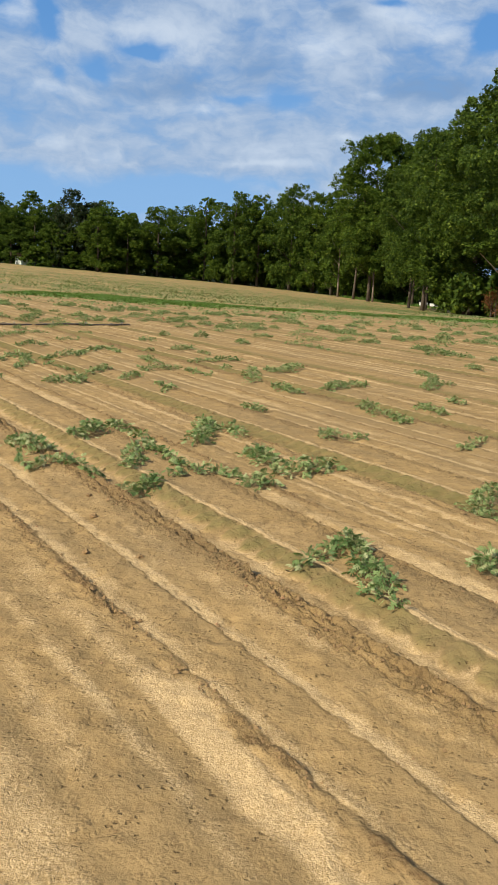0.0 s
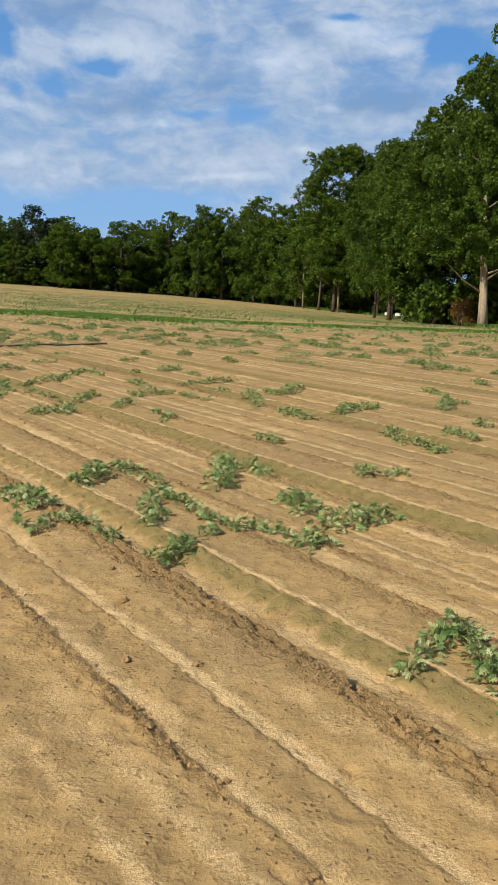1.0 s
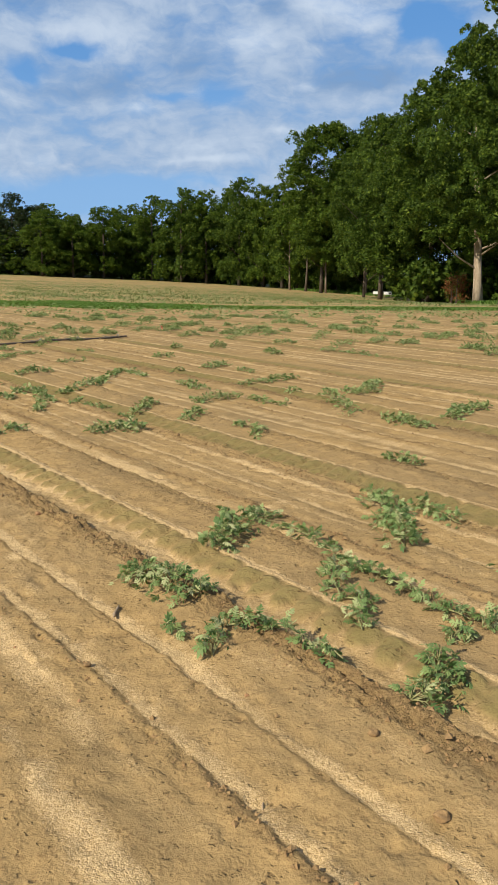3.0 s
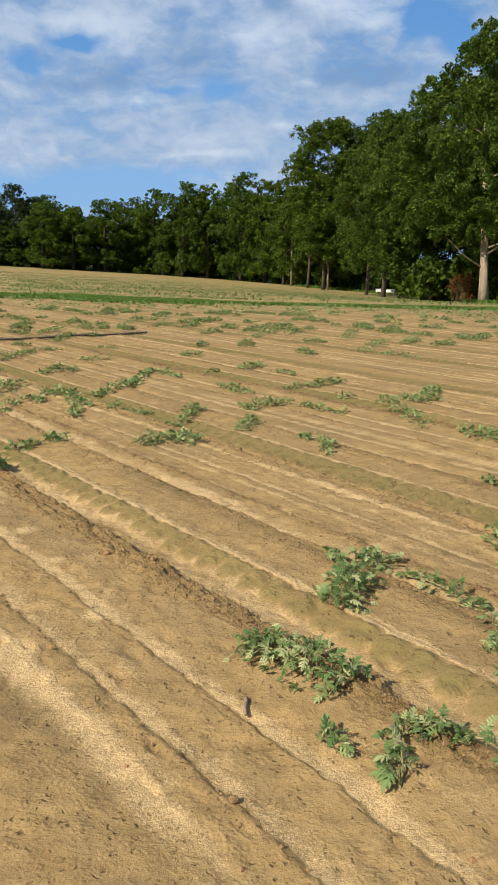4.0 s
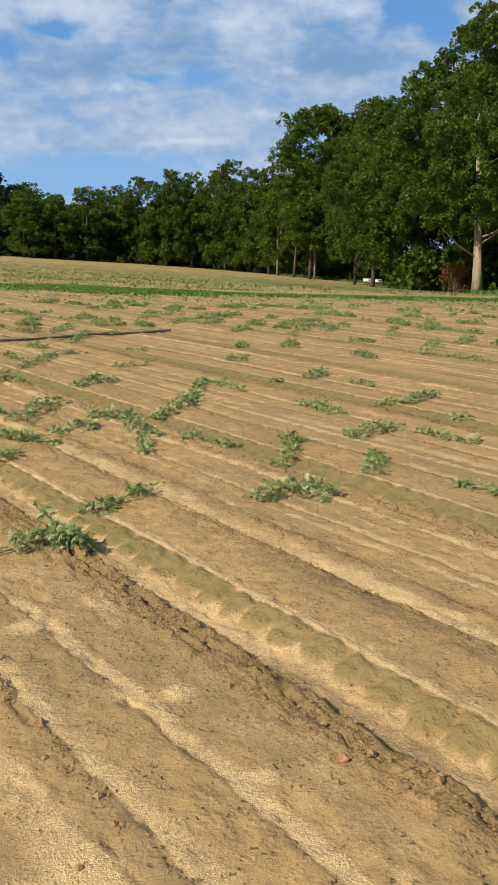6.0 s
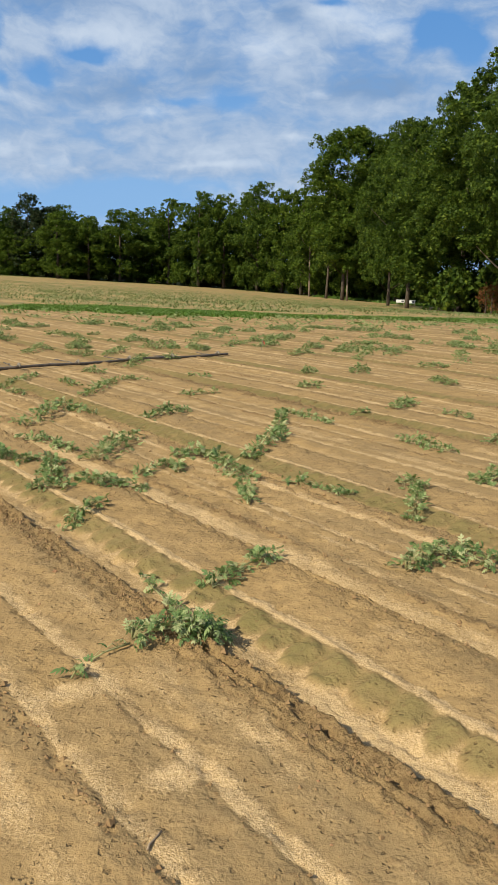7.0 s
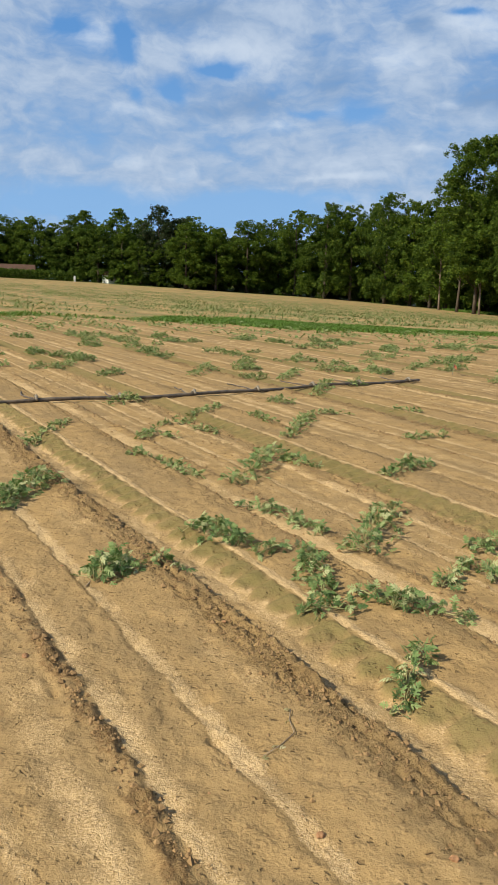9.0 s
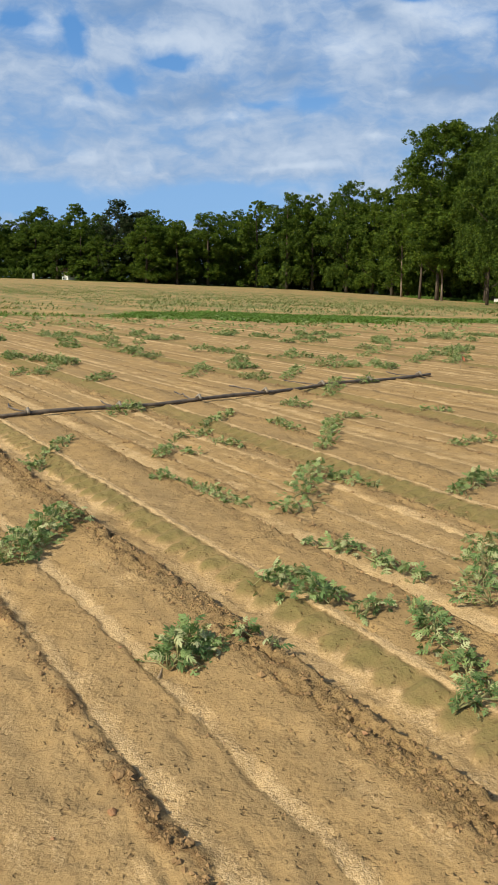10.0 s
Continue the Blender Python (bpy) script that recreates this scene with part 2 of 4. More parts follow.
TREE_PINE = leaf_material("tree_needle", (0.020, 0.036, 0.016), (0.042, 0.060, 0.025), (0.085, 0.060, 0.030), trans=(0.05, 0.08, 0.02, 1))
RUST_LEAF = leaf_material("tree_leaf_withered", (0.10, 0.045, 0.018), (0.21, 0.085, 0.030), (0.28, 0.16, 0.06), trans=(0.25, 0.10, 0.03, 1))
DRY_LEAF = leaf_material("withered_leaf", (0.22, 0.19, 0.09), (0.40, 0.34, 0.18), (0.5, 0.44, 0.28), island=False)
STEM = plain_material("vine_stem", (0.20, 0.21, 0.085), (0.34, 0.31, 0.15), 60.0, 0.7, 0.2, 0.002)
BARK = plain_material("bark", (0.050, 0.038, 0.028), (0.12, 0.095, 0.07), 5.0, 0.95, 0.8, 0.06, (1, 1, 0.25))
BARK_MID = plain_material("bark_mid", (0.11, 0.085, 0.06), (0.24, 0.19, 0.14), 4.0, 0.92, 0.7, 0.05, (1, 1, 0.25))
BARK_PALE = plain_material("bark_pale", (0.22, 0.165, 0.115), (0.46, 0.37, 0.27), 3.0, 0.9, 0.7, 0.05, (1, 1, 0.25))
CLAY = plain_material("clod_soil", (0.17, 0.105, 0.05), (0.33, 0.21, 0.10), 40.0, 0.97, 0.5, 0.004)
RUSTSTONE = plain_material("iron_stone", (0.25, 0.125, 0.058), (0.36, 0.21, 0.11), 60.0, 0.9, 0.4, 0.003)
WOOD = plain_material("grey_wood", (0.20, 0.145, 0.095), (0.38, 0.29, 0.20), 30.0, 0.9, 0.5, 0.003, (1, 1, 0.2))
HOSE = plain_material("dusty_hose", (0.045, 0.040, 0.038), (0.19, 0.145, 0.10), 9.0, 0.55, 0.3, 0.006, (1, 1, 1), 0.4)
FITTING = plain_material("pale_plastic", (0.15, 0.13, 0.10), (0.30, 0.26, 0.21), 30.0, 0.5, 0.1, 0.001)
WHITE = plain_material("white_paint", (0.62, 0.62, 0.60), (0.82, 0.82, 0.80), 2.0, 0.45, 0.05, 0.004, spec=0.4)
FLAG = plain_material("red_plastic", (0.38, 0.11, 0.06), (0.50, 0.18, 0.10), 8.0, 0.6, 0.05, 0.002)
DARK = plain_material("dark_gap", (0.015, 0.016, 0.018), (0.04, 0.042, 0.045), 3.0, 0.4, 0.05, 0.002, spec=0.4)
ROOF = plain_material("rusty_roof", (0.07, 0.040, 0.030), (0.13, 0.075, 0.055), 1.2, 0.7, 0.3, 0.02, (4, 1, 1))


# ---------------------------------------------------------------- helpers for meshes
def mesh_object(name, verts, faces, mat, parent=None, smooth=False):
    me = bpy.data.meshes.new(name)
    me.from_pydata(verts if isinstance(verts, list) else verts.tolist(), [], faces if isinstance(faces, list) else faces.tolist())
    me.materials.append(mat)
    if smooth:
        me.polygons.foreach_set("use_smooth", [True] * len(me.polygons))
    me.update()
    ob = new(name, me)
    ob.parent = parent
    return ob


def tube(points, radii, sides=6):
    """Vertices and faces of a tapering tube along points."""
    verts, faces = [], []
    pts = [Vector(p) for p in points]
    for i, p in enumerate(pts):
        d = (pts[min(i + 1, len(pts) - 1)] - pts[max(i - 1, 0)]).normalized()
        a = d.cross(Vector((0, 0, 1)) if abs(d.z) < 0.9 else Vector((1, 0, 0))).normalized()
        b = d.cross(a)
        for k in range(sides):
            q = 2 * math.pi * k / sides
            verts.append(tuple(p + (a * math.cos(q) + b * math.sin(q)) * radii[i]))
    for i in range(len(pts) - 1):
        for k in range(sides):
            k2 = (k + 1) % sides
            faces.append((i * sides + k, i * sides + k2, (i + 1) * sides + k2, (i + 1) * sides + k))
    faces.append(tuple(range(sides))[::-1])
    faces.append(tuple((len(pts) - 1) * sides + k for k in range(sides)))
    return verts, faces


def joined(pieces):
    verts, faces = [], []
    for v, f in pieces:
        o = len(verts)
        verts += v
        faces += [tuple(i + o for i in q) for q in f]
    return verts, faces


def box(cx, cy, cz, sx, sy, sz, bevel=0.0):
    bm = bmesh.new()
    bmesh.ops.create_cube(bm, size=1.0, matrix=Matrix.Translation((cx, cy, cz)) @ Matrix.Diagonal((sx, sy, sz, 1)))
    if bevel:
        bmesh.ops.bevel(bm, geom=bm.edges[:], offset=bevel, segments=2, affect="EDGES")
    v = [tuple(q.co) for q in bm.verts]
    f = [tuple(q.index for q in p.verts) for p in bm.faces]
    bm.free()
    return v, f


# ---------------------------------------------------------------- ground
def lattice(ix, iy, seed):
    h = (ix.astype(np.int64) * 374761393 + iy.astype(np.int64) * 668265263 + seed * 974634777) & 0xFFFFFFFF
    h = ((h ^ (h >> 13)) * 1274126177) & 0xFFFFFFFF
    return ((h ^ (h >> 16)) & 0xFFFF) / 65535.0


def vnoise(x, y, seed):
    """Smooth value noise, 0 to 1."""
    x, y = np.asarray(x, float), np.asarray(y, float)
    ix, iy = np.floor(x), np.floor(y)
    fx, fy = x - ix, y - iy
    fx, fy = fx * fx * (3 - 2 * fx), fy * fy * (3 - 2 * fy)
    a, b = lattice(ix, iy, seed), lattice(ix + 1, iy, seed)
    c, d = lattice(ix, iy + 1, seed), lattice(ix + 1, iy + 1, seed)
    return (a * (1 - fx) + b * fx) * (1 - fy) + (c * (1 - fx) + d * fx) * fy


def smooth(x, lo, hi):
    t = np.clip((x - lo) / (hi - lo), 0, 1)
    return t * t * (3 - 2 * t)


def land(x, y):
    """The lie of the land: level here, falling gently to the wood's edge."""
    x, y = np.clip(np.asarray(x, float), -150, 160), np.clip(np.asarray(y, float), -150, 290)
    a, b = x / 100, y / 100
    bell = lambda cx, cy, s: np.exp(-((x - cx) ** 2 + (y - cy) ** 2) / (2 * s * s))
    z = -0.082 * a - 0.042 * b - 0.776 * a * a - 2.092 * a * b + 0.236 * b * b - 0.008 * a * a * b + 0.685 * a * b * b
    z = z - 0.507 * bell(85, 80, 25) - 0.667 * bell(110, 130, 35)
    return z * smooth(np.hypot(x - 3, y - 10), 10, 40)


GAUGE, PASS, SKEW = 2.08, 4.70, 0.045      # between the wheel furrows of one tractor pass; between passes; rows drift a little to -x


def row_start(bed):
    """Where a bed begins across the rows; even and odd beds belong to one pass."""
    return PASS * (bed // 2) + GAUGE * (bed % 2)


def along(x, y):
    return x + SKEW * (y - 10)


BED_U = [0.90, 1.02, 1.15, 1.178, 1.24, 1.32, 1.464, 1.486, 1.55, 1.64, 1.80, 1.94, 2.035, 2.060, 2.10, 2.20, 2.27, 2.35, 2.43, 2.465, 2.50, 2.57, 2.75, 2.90, 2.955, 2.975, 3.06, 3.20, 3.52]
BED_Z = [-0.010, 0.002, 0.006, -0.006, -0.008, 0.000, 0.008, -0.005, -0.005, 0.008, 0.024, 0.038, 0.034, -0.012, -0.028, -0.034, -0.028, -0.014, 0.002, 0.014, 0.002, 0.006, 0.020, 0.026, 0.020, -0.012, -0.014, 0.006, -0.010]
SAND_U = [0.90, 0.99, 1.04, 1.165, 1.18, 1.23, 1.29, 1.475, 1.488, 1.54, 1.58, 1.80, 2.045, 2.07, 2.20, 2.27, 2.35, 2.440, 2.452, 2.500, 2.525, 2.80, 2.96, 2.985, 3.06]
SAND_W = [0.50, 0.46, 0.10, 0.00, 0.66, 0.50, 0.10, 0.02, 0.76, 0.62, 0.10, 0.12, 0.02, 0.40, 0.46, 0.50, 0.36, 0.02, 0.88, 0.80, 0.06, 0.06, 0.00, 0.48, 0.50]
# the second bed of a pass has its drifted sand in other grooves
ODD_U = [0.90, 1.03, 1.08, 1.345, 1.36, 1.39, 1.42, 1.485, 1.495, 1.53, 1.56, 1.640, 1.65, 1.67, 1.69, 1.785, 1.80, 1.85, 1.90, 2.045, 2.07, 2.20, 2.27, 2.35, 2.440, 2.452, 2.500, 2.525, 2.80, 2.96, 2.985, 3.08, 3.14, 3.30, 3.315, 3.36, 3.40, 3.52]
ODD_W = [0.55, 0.48, 0.08, 0.06, 0.52, 0.42, 0.08, 0.06, 0.72, 0.58, 0.10, 0.08, 0.38, 0.32, 0.10, 0.05, 0.64, 0.42, 0.08, 0.04, 0.25, 0.30, 0.35, 0.20, 0.02, 0.88, 0.80, 0.06, 0.06, 0.00, 0.45, 0.40, 0.06, 0.04, 0.80, 0.60, 0.08, 0.40]


# spots of washed-out sand and of bare crust: across and along the rows, half sizes, amount
WASHES = [
    (1.05, 2.75, 0.10, 0.22, 0.7), (0.97, 2.30, 0.10, 0.35, 0.6), (1.00, 1.90, 0.12, 0.30, 0.5), (0.52, 2.70, 0.10, 0.60, 0.45), (0.30, 2.10, 0.15, 0.50, 0.2),
    (1.01, 8.00, 0.052, 1.10, 0.62), (0.80, 8.60, 0.15, 0.35, 0.6), (1.46, 8.22, 0.055, 0.06, 1.0), (1.60, 9.03, 0.05, 0.05, 0.7), (1.65, 9.62, 0.06, 0.06, 0.7), (1.50, 9.74, 0.05, 0.06, 0.6), (1.36, 11.15, 0.12, 0.09, 0.7), (1.42, 10.45, 0.12, 0.09, 0.7),
    (2.15, 10.30, 0.05, 0.35, 0.8), (0.70, 5.40, 0.10, 0.70, 0.6), (0.86, 2.80, 0.05, 0.90, -0.6), (0.90, 5.60, 0.07, 0.70, -0.6), (0.84, 7.30, 0.06, 0.60, -0.5), (0.95, 14.50, 0.07, 0.80, -0.5),
]


def field(x, y):
    """Height of the worked soil over the land, and how much loose sand, moss, grass and far stubble lies there."""
    u = along(x, y)
    odd = np.mod(u - 0.90, PASS) >= GAUGE
    bed = 2 * np.floor((u - 0.90) / PASS) + odd
    wob = (vnoise(y * 0.6, bed * 7 + 0.5, 5) - 0.5) * 0.04 + (vnoise(y * 5.0, u * 4.0, 6) - 0.5) * 0.020 + (vnoise(y * 15.0, u * 9.0, 8) - 0.5) * 0.018 + (vnoise(y * 38.0, u * 30.0, 7) - 0.5) * 0.014
    v = np.clip(u + wob - row_start(bed), 0.90, 3.52)
    wheel = vnoise(bed * 3.1, 0.5, 9) * 0.5 + 0.65
    # lugs of the tractor's tyre, pressed into the furrow's side
    ph = np.mod(y / 0.195 - (v - 2.2) * 1.6 + bed * 0.37 + 0.35 * vnoise(y * 2.1, bed, 13), 1.0)
    bow = np.sin(math.pi * ph) ** 0.6
    inner = np.where(bed == 0, 2.225, 2.13)
    rim = inner + (0.075 + 0.10 * vnoise(y * 1.3, bed, 12)) * (1 - bow) + 0.035 * (vnoise(y * 9, u * 9, 16) - 0.5) + 0.03 * (vnoise(y * 26, u * 26, 18) - 0.5)
    side = smooth(v, rim - 0.02, rim + 0.035) * (1 - smooth(v, 2.40, 2.45))
    deep = np.interp(v, BED_U, BED_Z) * np.where((v > 2.0) & (v < 2.5), 1.0, 0.15 + 0.6 * vnoise(y * 0.8, u * 1.5, 11) + 0.6 * vnoise(y * 3.7, u * 2.5, 15))
    deep = deep + (0.010 + 0.030 * (bow - 0.5) + 0.012 * (vnoise(u * 22, y * 17, 17) - 0.5)) * side * wheel
    # the path at the field's edge, trodden and washed flat
    path = 1 - smooth(u, 0.55, 0.95)
    deep = deep * (1 - 0.75 * path) + path * ((vnoise(u * 1.2, y * 0.5, 14) - 0.5) * 0.05)
    # crusted crest breaks away in clods
    brink = smooth(v, 1.76, 1.95) * (1 - smooth(v, 2.035, 2.075)) * np.where(odd, 0.35, 1.0)
    # a crumbling line of crust beside the path, strong only here and there
    worn = np.where(bed == 0, np.interp(y, [2.0, 3.5, 5.0, 6.0, 10.5, 11.6, 30.0], [0.7, 0.7, 0.35, 0.12, 0.12, 0.9, 0.9]), 0.5)
    jag = v + 0.05 * (vnoise(y * 7, bed, 38) - 0.5) + 0.04 * (vnoise(y * 24, u * 18, 39) - 0.5)
    lip = smooth(jag, 1.05, 1.12) * (1 - smooth(jag, 1.14, 1.178)) * worn * smooth(vnoise(y * 3.1, bed * 3, 29) * 0.6 + vnoise(y * 12, u * 9, 30) * 0.4, 0.25, 0.6)
    ledge = smooth(v, 2.70, 2.88) * (1 - smooth(v, 2.955, 2.975)) * (0.35 + 0.5 * vnoise(y * 0.9, bed * 3, 36))
    crest = brink + lip + ledge
    rough = (vnoise(u * 14, y * 14, 21) - 0.5) * 0.009 + (vnoise(u * 31, y * 27, 22) - 0.5) * 0.010
    rough = rough + crest * ((vnoise(u * 75, y * 46, 26) - 0.5) * 0.016 + (vnoise(u * 40, y * 24, 27) - 0.5) * 0.006) + (vnoise(u * 4, y * 3, 23) - 0.5) * 0.006
    # narrow cracks run along the brink
    for k, (at, thick) in enumerate(((2.040, 0.016), (1.975, 0.012), (1.91, 0.009), (2.93, 0.010))):
        off = v - at - 0.05 * (vnoise(y * 2.3, bed * 3 + k, 33) - 0.5) - 0.03 * (vnoise(y * 11, bed * 3 + k, 34) - 0.5)
        rough = rough - (0.050, 0.028, 0.014, 0.014)[k] * np.exp(-(off / thick) ** 2) * smooth(vnoise(y * 4.5 + 7 * k, bed * 5 + k, 35), 0.34, 0.58)
    rough = rough + lip * (0.016 + (vnoise(u * 44, y * 30, 28) - 0.5) * 0.026) + brink * (vnoise(u * 34, y * 21, 37) - 0.5) * 0.016 - 0.010 * crest * smooth(vnoise(u * 45, y * 19, 24), 0.58, 0.74)
    # small dents
    rough = rough - 0.012 * smooth(vnoise(u * 15, y * 13, 31), 0.80, 0.90)
    near = 1 - smooth(np.hypot(x - 3, y - 12), 34, 44)
    z = (deep + rough) * near
    sand = np.where(odd, np.interp(v, ODD_U, ODD_W), np.interp(v, SAND_U, SAND_W))
    sand = sand * (0.48 + 0.45 * vnoise(y * 0.9, bed * 5 + u * 3.0, 41) + 0.45 * vnoise(y * 4.3, bed * 5 + u * 7.0, 50)) * (1 - 0.9 * side)
    # rain has carried sand along the grooves into short fans
    for k, (edge, length) in enumerate(((1.18, 0.85), (1.488, 0.7), (2.46, 1.3))):
        run = y / length + vnoise(bed * 3.7 + k, 1.5, 51) * 9 + 0.35 * vnoise(u * 5, y * 3, 52)
        part = run - np.floor(run)
        size = 0.02 + (0.10 if k < 2 else 0.02) * lattice(np.floor(run), bed * 5 + k, 53) ** 2
        fan = np.exp(-np.maximum(0, v - edge) / (size * (0.25 + part))) * (v > edge - 0.004)
        sand = np.maximum(sand, fan * (0.30 + 0.38 * part))
    blot = smooth(vnoise(u * 1.9, y * 1.1, 42) * 0.65 + vnoise(u * 5.5, y * 3.7, 43) * 0.35, 0.55, 0.68)
    sand = sand + 0.22 * smooth(v, 1.58, 1.75) * (1 - smooth(v, 1.93, 2.02)) * smooth(vnoise(u * 9, y * 2.2, 49), 0.3, 0.75)
    sand = np.maximum(sand, blot * np.where(u < 3.2, 0.24, 0.12))
    pathsand = smooth(vnoise(u * 5.5 + 3.1 + 0.25 * y, y * 0.45, 44) * 0.65 + vnoise(u * 9, y * 2.2, 45) * 0.35, 0.42, 0.68)
    pathsand = np.where(u > -0.3, pathsand, 0.3)
    sand = sand * (1 - path) + path * pathsand * 0.40
    for cu, cy, su, sy, amount in WASHES:
        sand = sand + amount * np.exp(-((u + 0.3 * wob - cu) / su) ** 2 - ((y - cy) / sy) ** 2)
    sand = np.clip(sand, 0.0, 1.1)
    sand = sand - (0.26 * brink + 1.0 * lip + 0.2 * ledge) * (1 - path) * (0.5 + 0.7 * vnoise(u * 3, y * 1.5, 48))
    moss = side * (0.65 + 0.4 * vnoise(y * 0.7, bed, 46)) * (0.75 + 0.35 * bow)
    far = smooth(grass_line(x, y), 0.5, 3.5)
    d = grass_line(x, y)
    grass = np.exp(-(d / 1.7) ** 2) * (0.35 + 0.75 * vnoise(x * 0.18, y * 0.18, 47)) + 0.6 * np.exp(-(d / 2.2) ** 2 - ((x - 17.5) / 3.5) ** 2)
    verge = smooth(wood_edge(x, y) + 22 * smooth(np.degrees(np.arctan2(x, np.maximum(y, 1))), 39, 44), -9, 2)
    return z, sand, moss, np.maximum(grass, verge), far, np.clip(crest, 0, 1) * near * (1 - path)


def grass_line(x, y):
    """Signed distance past the grassy strip that crosses the field."""
    return (y - 45.5 + 0.24 * (x - 16) - 1.5 * np.sin(x * 0.16)) * 0.97


def wood_edge(x, y):
    """Signed distance past the edge of the wood."""
    bearing = np.degrees(np.arctan2(x, y))
    r = np.hypot(x, y)
    edge = np.interp(bearing, [-180, -60, 0, 8, 16, 22, 30, 36, 39.5, 43, 45.5, 48, 90, 180], [120, 160, 300, 285, 268, 265, 268, 232, 214, 205, 128, 96, 80, 120])
    return r - edge


def axis(*bands):
    """Grid lines: (start, end, step) bands, joined."""
    out = [np.array([bands[0][0]])]
    for a, b, s in bands:
        k = max(1, int(round((b - a) / s)))
        out.append(a + (b - a) * np.arange(1, k + 1) / k)
    return np.concatenate(out)


def spread(a, b, first, grow):
    """Grid lines whose step grows from a to b."""
    out, x, s = [], a, first
    while x < b:
        x += s
        s *= grow
        out.append(x)
    return np.array(out)


def ground():
    ux = axis((-0.6, 0.4, 0.1), (0.4, 1.0, 0.03), (1.0, 1.2, 0.012), (1.2, 1.44, 0.022), (1.44, 1.52, 0.010), (1.52, 1.84, 0.022), (1.84, 2.12, 0.011), (2.12, 2.52, 0.015), (2.52, 2.88, 0.022), (2.88, 3.0, 0.012), (3.0, 4.1, 0.022), (4.1, 5.2, 0.026), (5.2, 9.0, 0.05), (9.0, 26.0, 0.10))
    xs = np.concatenate([-0.6 - spread(0, 2500, 0.4, 1.35)[::-1], ux, 26.0 + spread(0, 2500, 0.2, 1.12)])
    uy = axis((1.2, 14.0, 0.021), (14.0, 20.5, 0.03), (20.5, 30.0, 0.08), (30.0, 48.0, 0.2))
    ys = np.concatenate([1.2 - spread(0, 2500, 0.15, 1.3)[::-1], uy, 48.0 + spread(0, 2500, 0.4, 1.08)])
    gx, gy = np.meshgrid(xs, ys, indexing="ij")
    # the grid's lines run with the rows near by
    gx = gx - SKEW * (np.clip(gy, -20, 60) - 10) * (1 - smooth(np.abs(gx), 40, 120))
    z, sand, moss, grass, far, broken = field(gx, gy)
    z = z + land(gx, gy)
    nx, ny = gx.shape
    i = np.arange(nx * ny).reshape(nx, ny)
    quads = np.stack([i[:-1, :-1], i[1:, :-1], i[1:, 1:], i[:-1, 1:]], -1).reshape(-1, 4)
    me = bpy.data.meshes.new("ground")
    me.vertices.add(nx * ny)
    me.vertices.foreach_set("co", np.stack([gx, gy, z], -1).reshape(-1).astype(np.float32))
    me.loops.add(quads.size)
    me.loops.foreach_set("vertex_index", quads.reshape(-1).astype(np.int32))
    me.polygons.add(len(quads))
    me.polygons.foreach_set("loop_start", (np.arange(len(quads)) * 4).astype(np.int32))
    me.polygons.foreach_set("use_smooth", np.ones(len(quads), bool))
    me.update(calc_edges=True)
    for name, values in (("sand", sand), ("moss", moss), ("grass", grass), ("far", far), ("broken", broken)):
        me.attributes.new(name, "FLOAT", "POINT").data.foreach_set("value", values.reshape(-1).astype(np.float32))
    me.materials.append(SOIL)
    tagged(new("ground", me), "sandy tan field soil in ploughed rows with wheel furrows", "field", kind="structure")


HX, HY = np.meshgrid(np.arange(-4, 30, 0.04), np.arange(0, 32, 0.04), indexing="ij")
HEIGHTS = field(HX, HY)[0] + land(HX, HY)


def height(x, y):
    """The soil's height at a place."""
    i, j = int((x + 4) / 0.04 + 0.5), int(y / 0.04 + 0.5)
    if 0 <= i < HEIGHTS.shape[0] and 0 <= j < HEIGHTS.shape[1]:
        return float(HEIGHTS[i, j])
    return float(land(x, y))


ground()


# ---------------------------------------------------------------- melon vines
rng = np.random.default_rng(11)


def leaf_mesh(name, seed, curl):
    """One lobed melon leaf, a unit long, with its stalk end at the origin."""
    r = random.Random(seed)
    verts, faces = [], []

    def lobe(x, y, dx, dy, length, width):
        """One pointed lobe, folded along its vein."""
        ox, oy = -dy, dx
        o = len(verts)
        for t, w in ((0.0, 0.5), (0.62, 1.0), (1.0, 0.0)):
            for side in (-w, 0.0, w) if w else (0.0,):
                px, py = x + dx * length * t + ox * side * width, y + dy * length * t + oy * side * width
                z = -curl * (px * px * 1.2 + (py - 0.25) ** 2 * 0.8) + 0.25 * abs(side) * width + r.uniform(-0.025, 0.025)
                verts.append((px, py, z))
        faces.extend([(o, o + 1, o + 4, o + 3), (o + 1, o + 2, o + 5, o + 4), (o + 3, o + 4, o + 6), (o + 4, o + 5, o + 6)])

    for y, angle, length in ((0.14, 1.25, 0.34), (0.36, 1.0, 0.42), (0.58, 0.85, 0.33)):
        for side in (-1, 1):
            a = angle + r.uniform(-0.2, 0.2)
            lobe(0, y, side * math.sin(a), math.cos(a), length * r.uniform(0.85, 1.2), 0.082)
    lobe(0, 0.0, 0, 1, 0.75, 0.075)
    lobe(0, 0.64, 0, 1, 0.38, 0.12)
    me = bpy.data.meshes.new(name)
    me.from_pydata(verts, [], faces)
    me.materials.append(VINE_LEAF)
    me.update()
    return me


LEAVES = [leaf_mesh("leaf", k, c) for k, c in enumerate((0.25, 0.7, 1.0, 0.4, 1.5, -0.3))]
LEAF_DATA = []
for me in LEAVES:
    LEAF_DATA.append((np.array([v.co[:] for v in me.vertices]), [tuple(p.vertices) for p in me.polygons]))


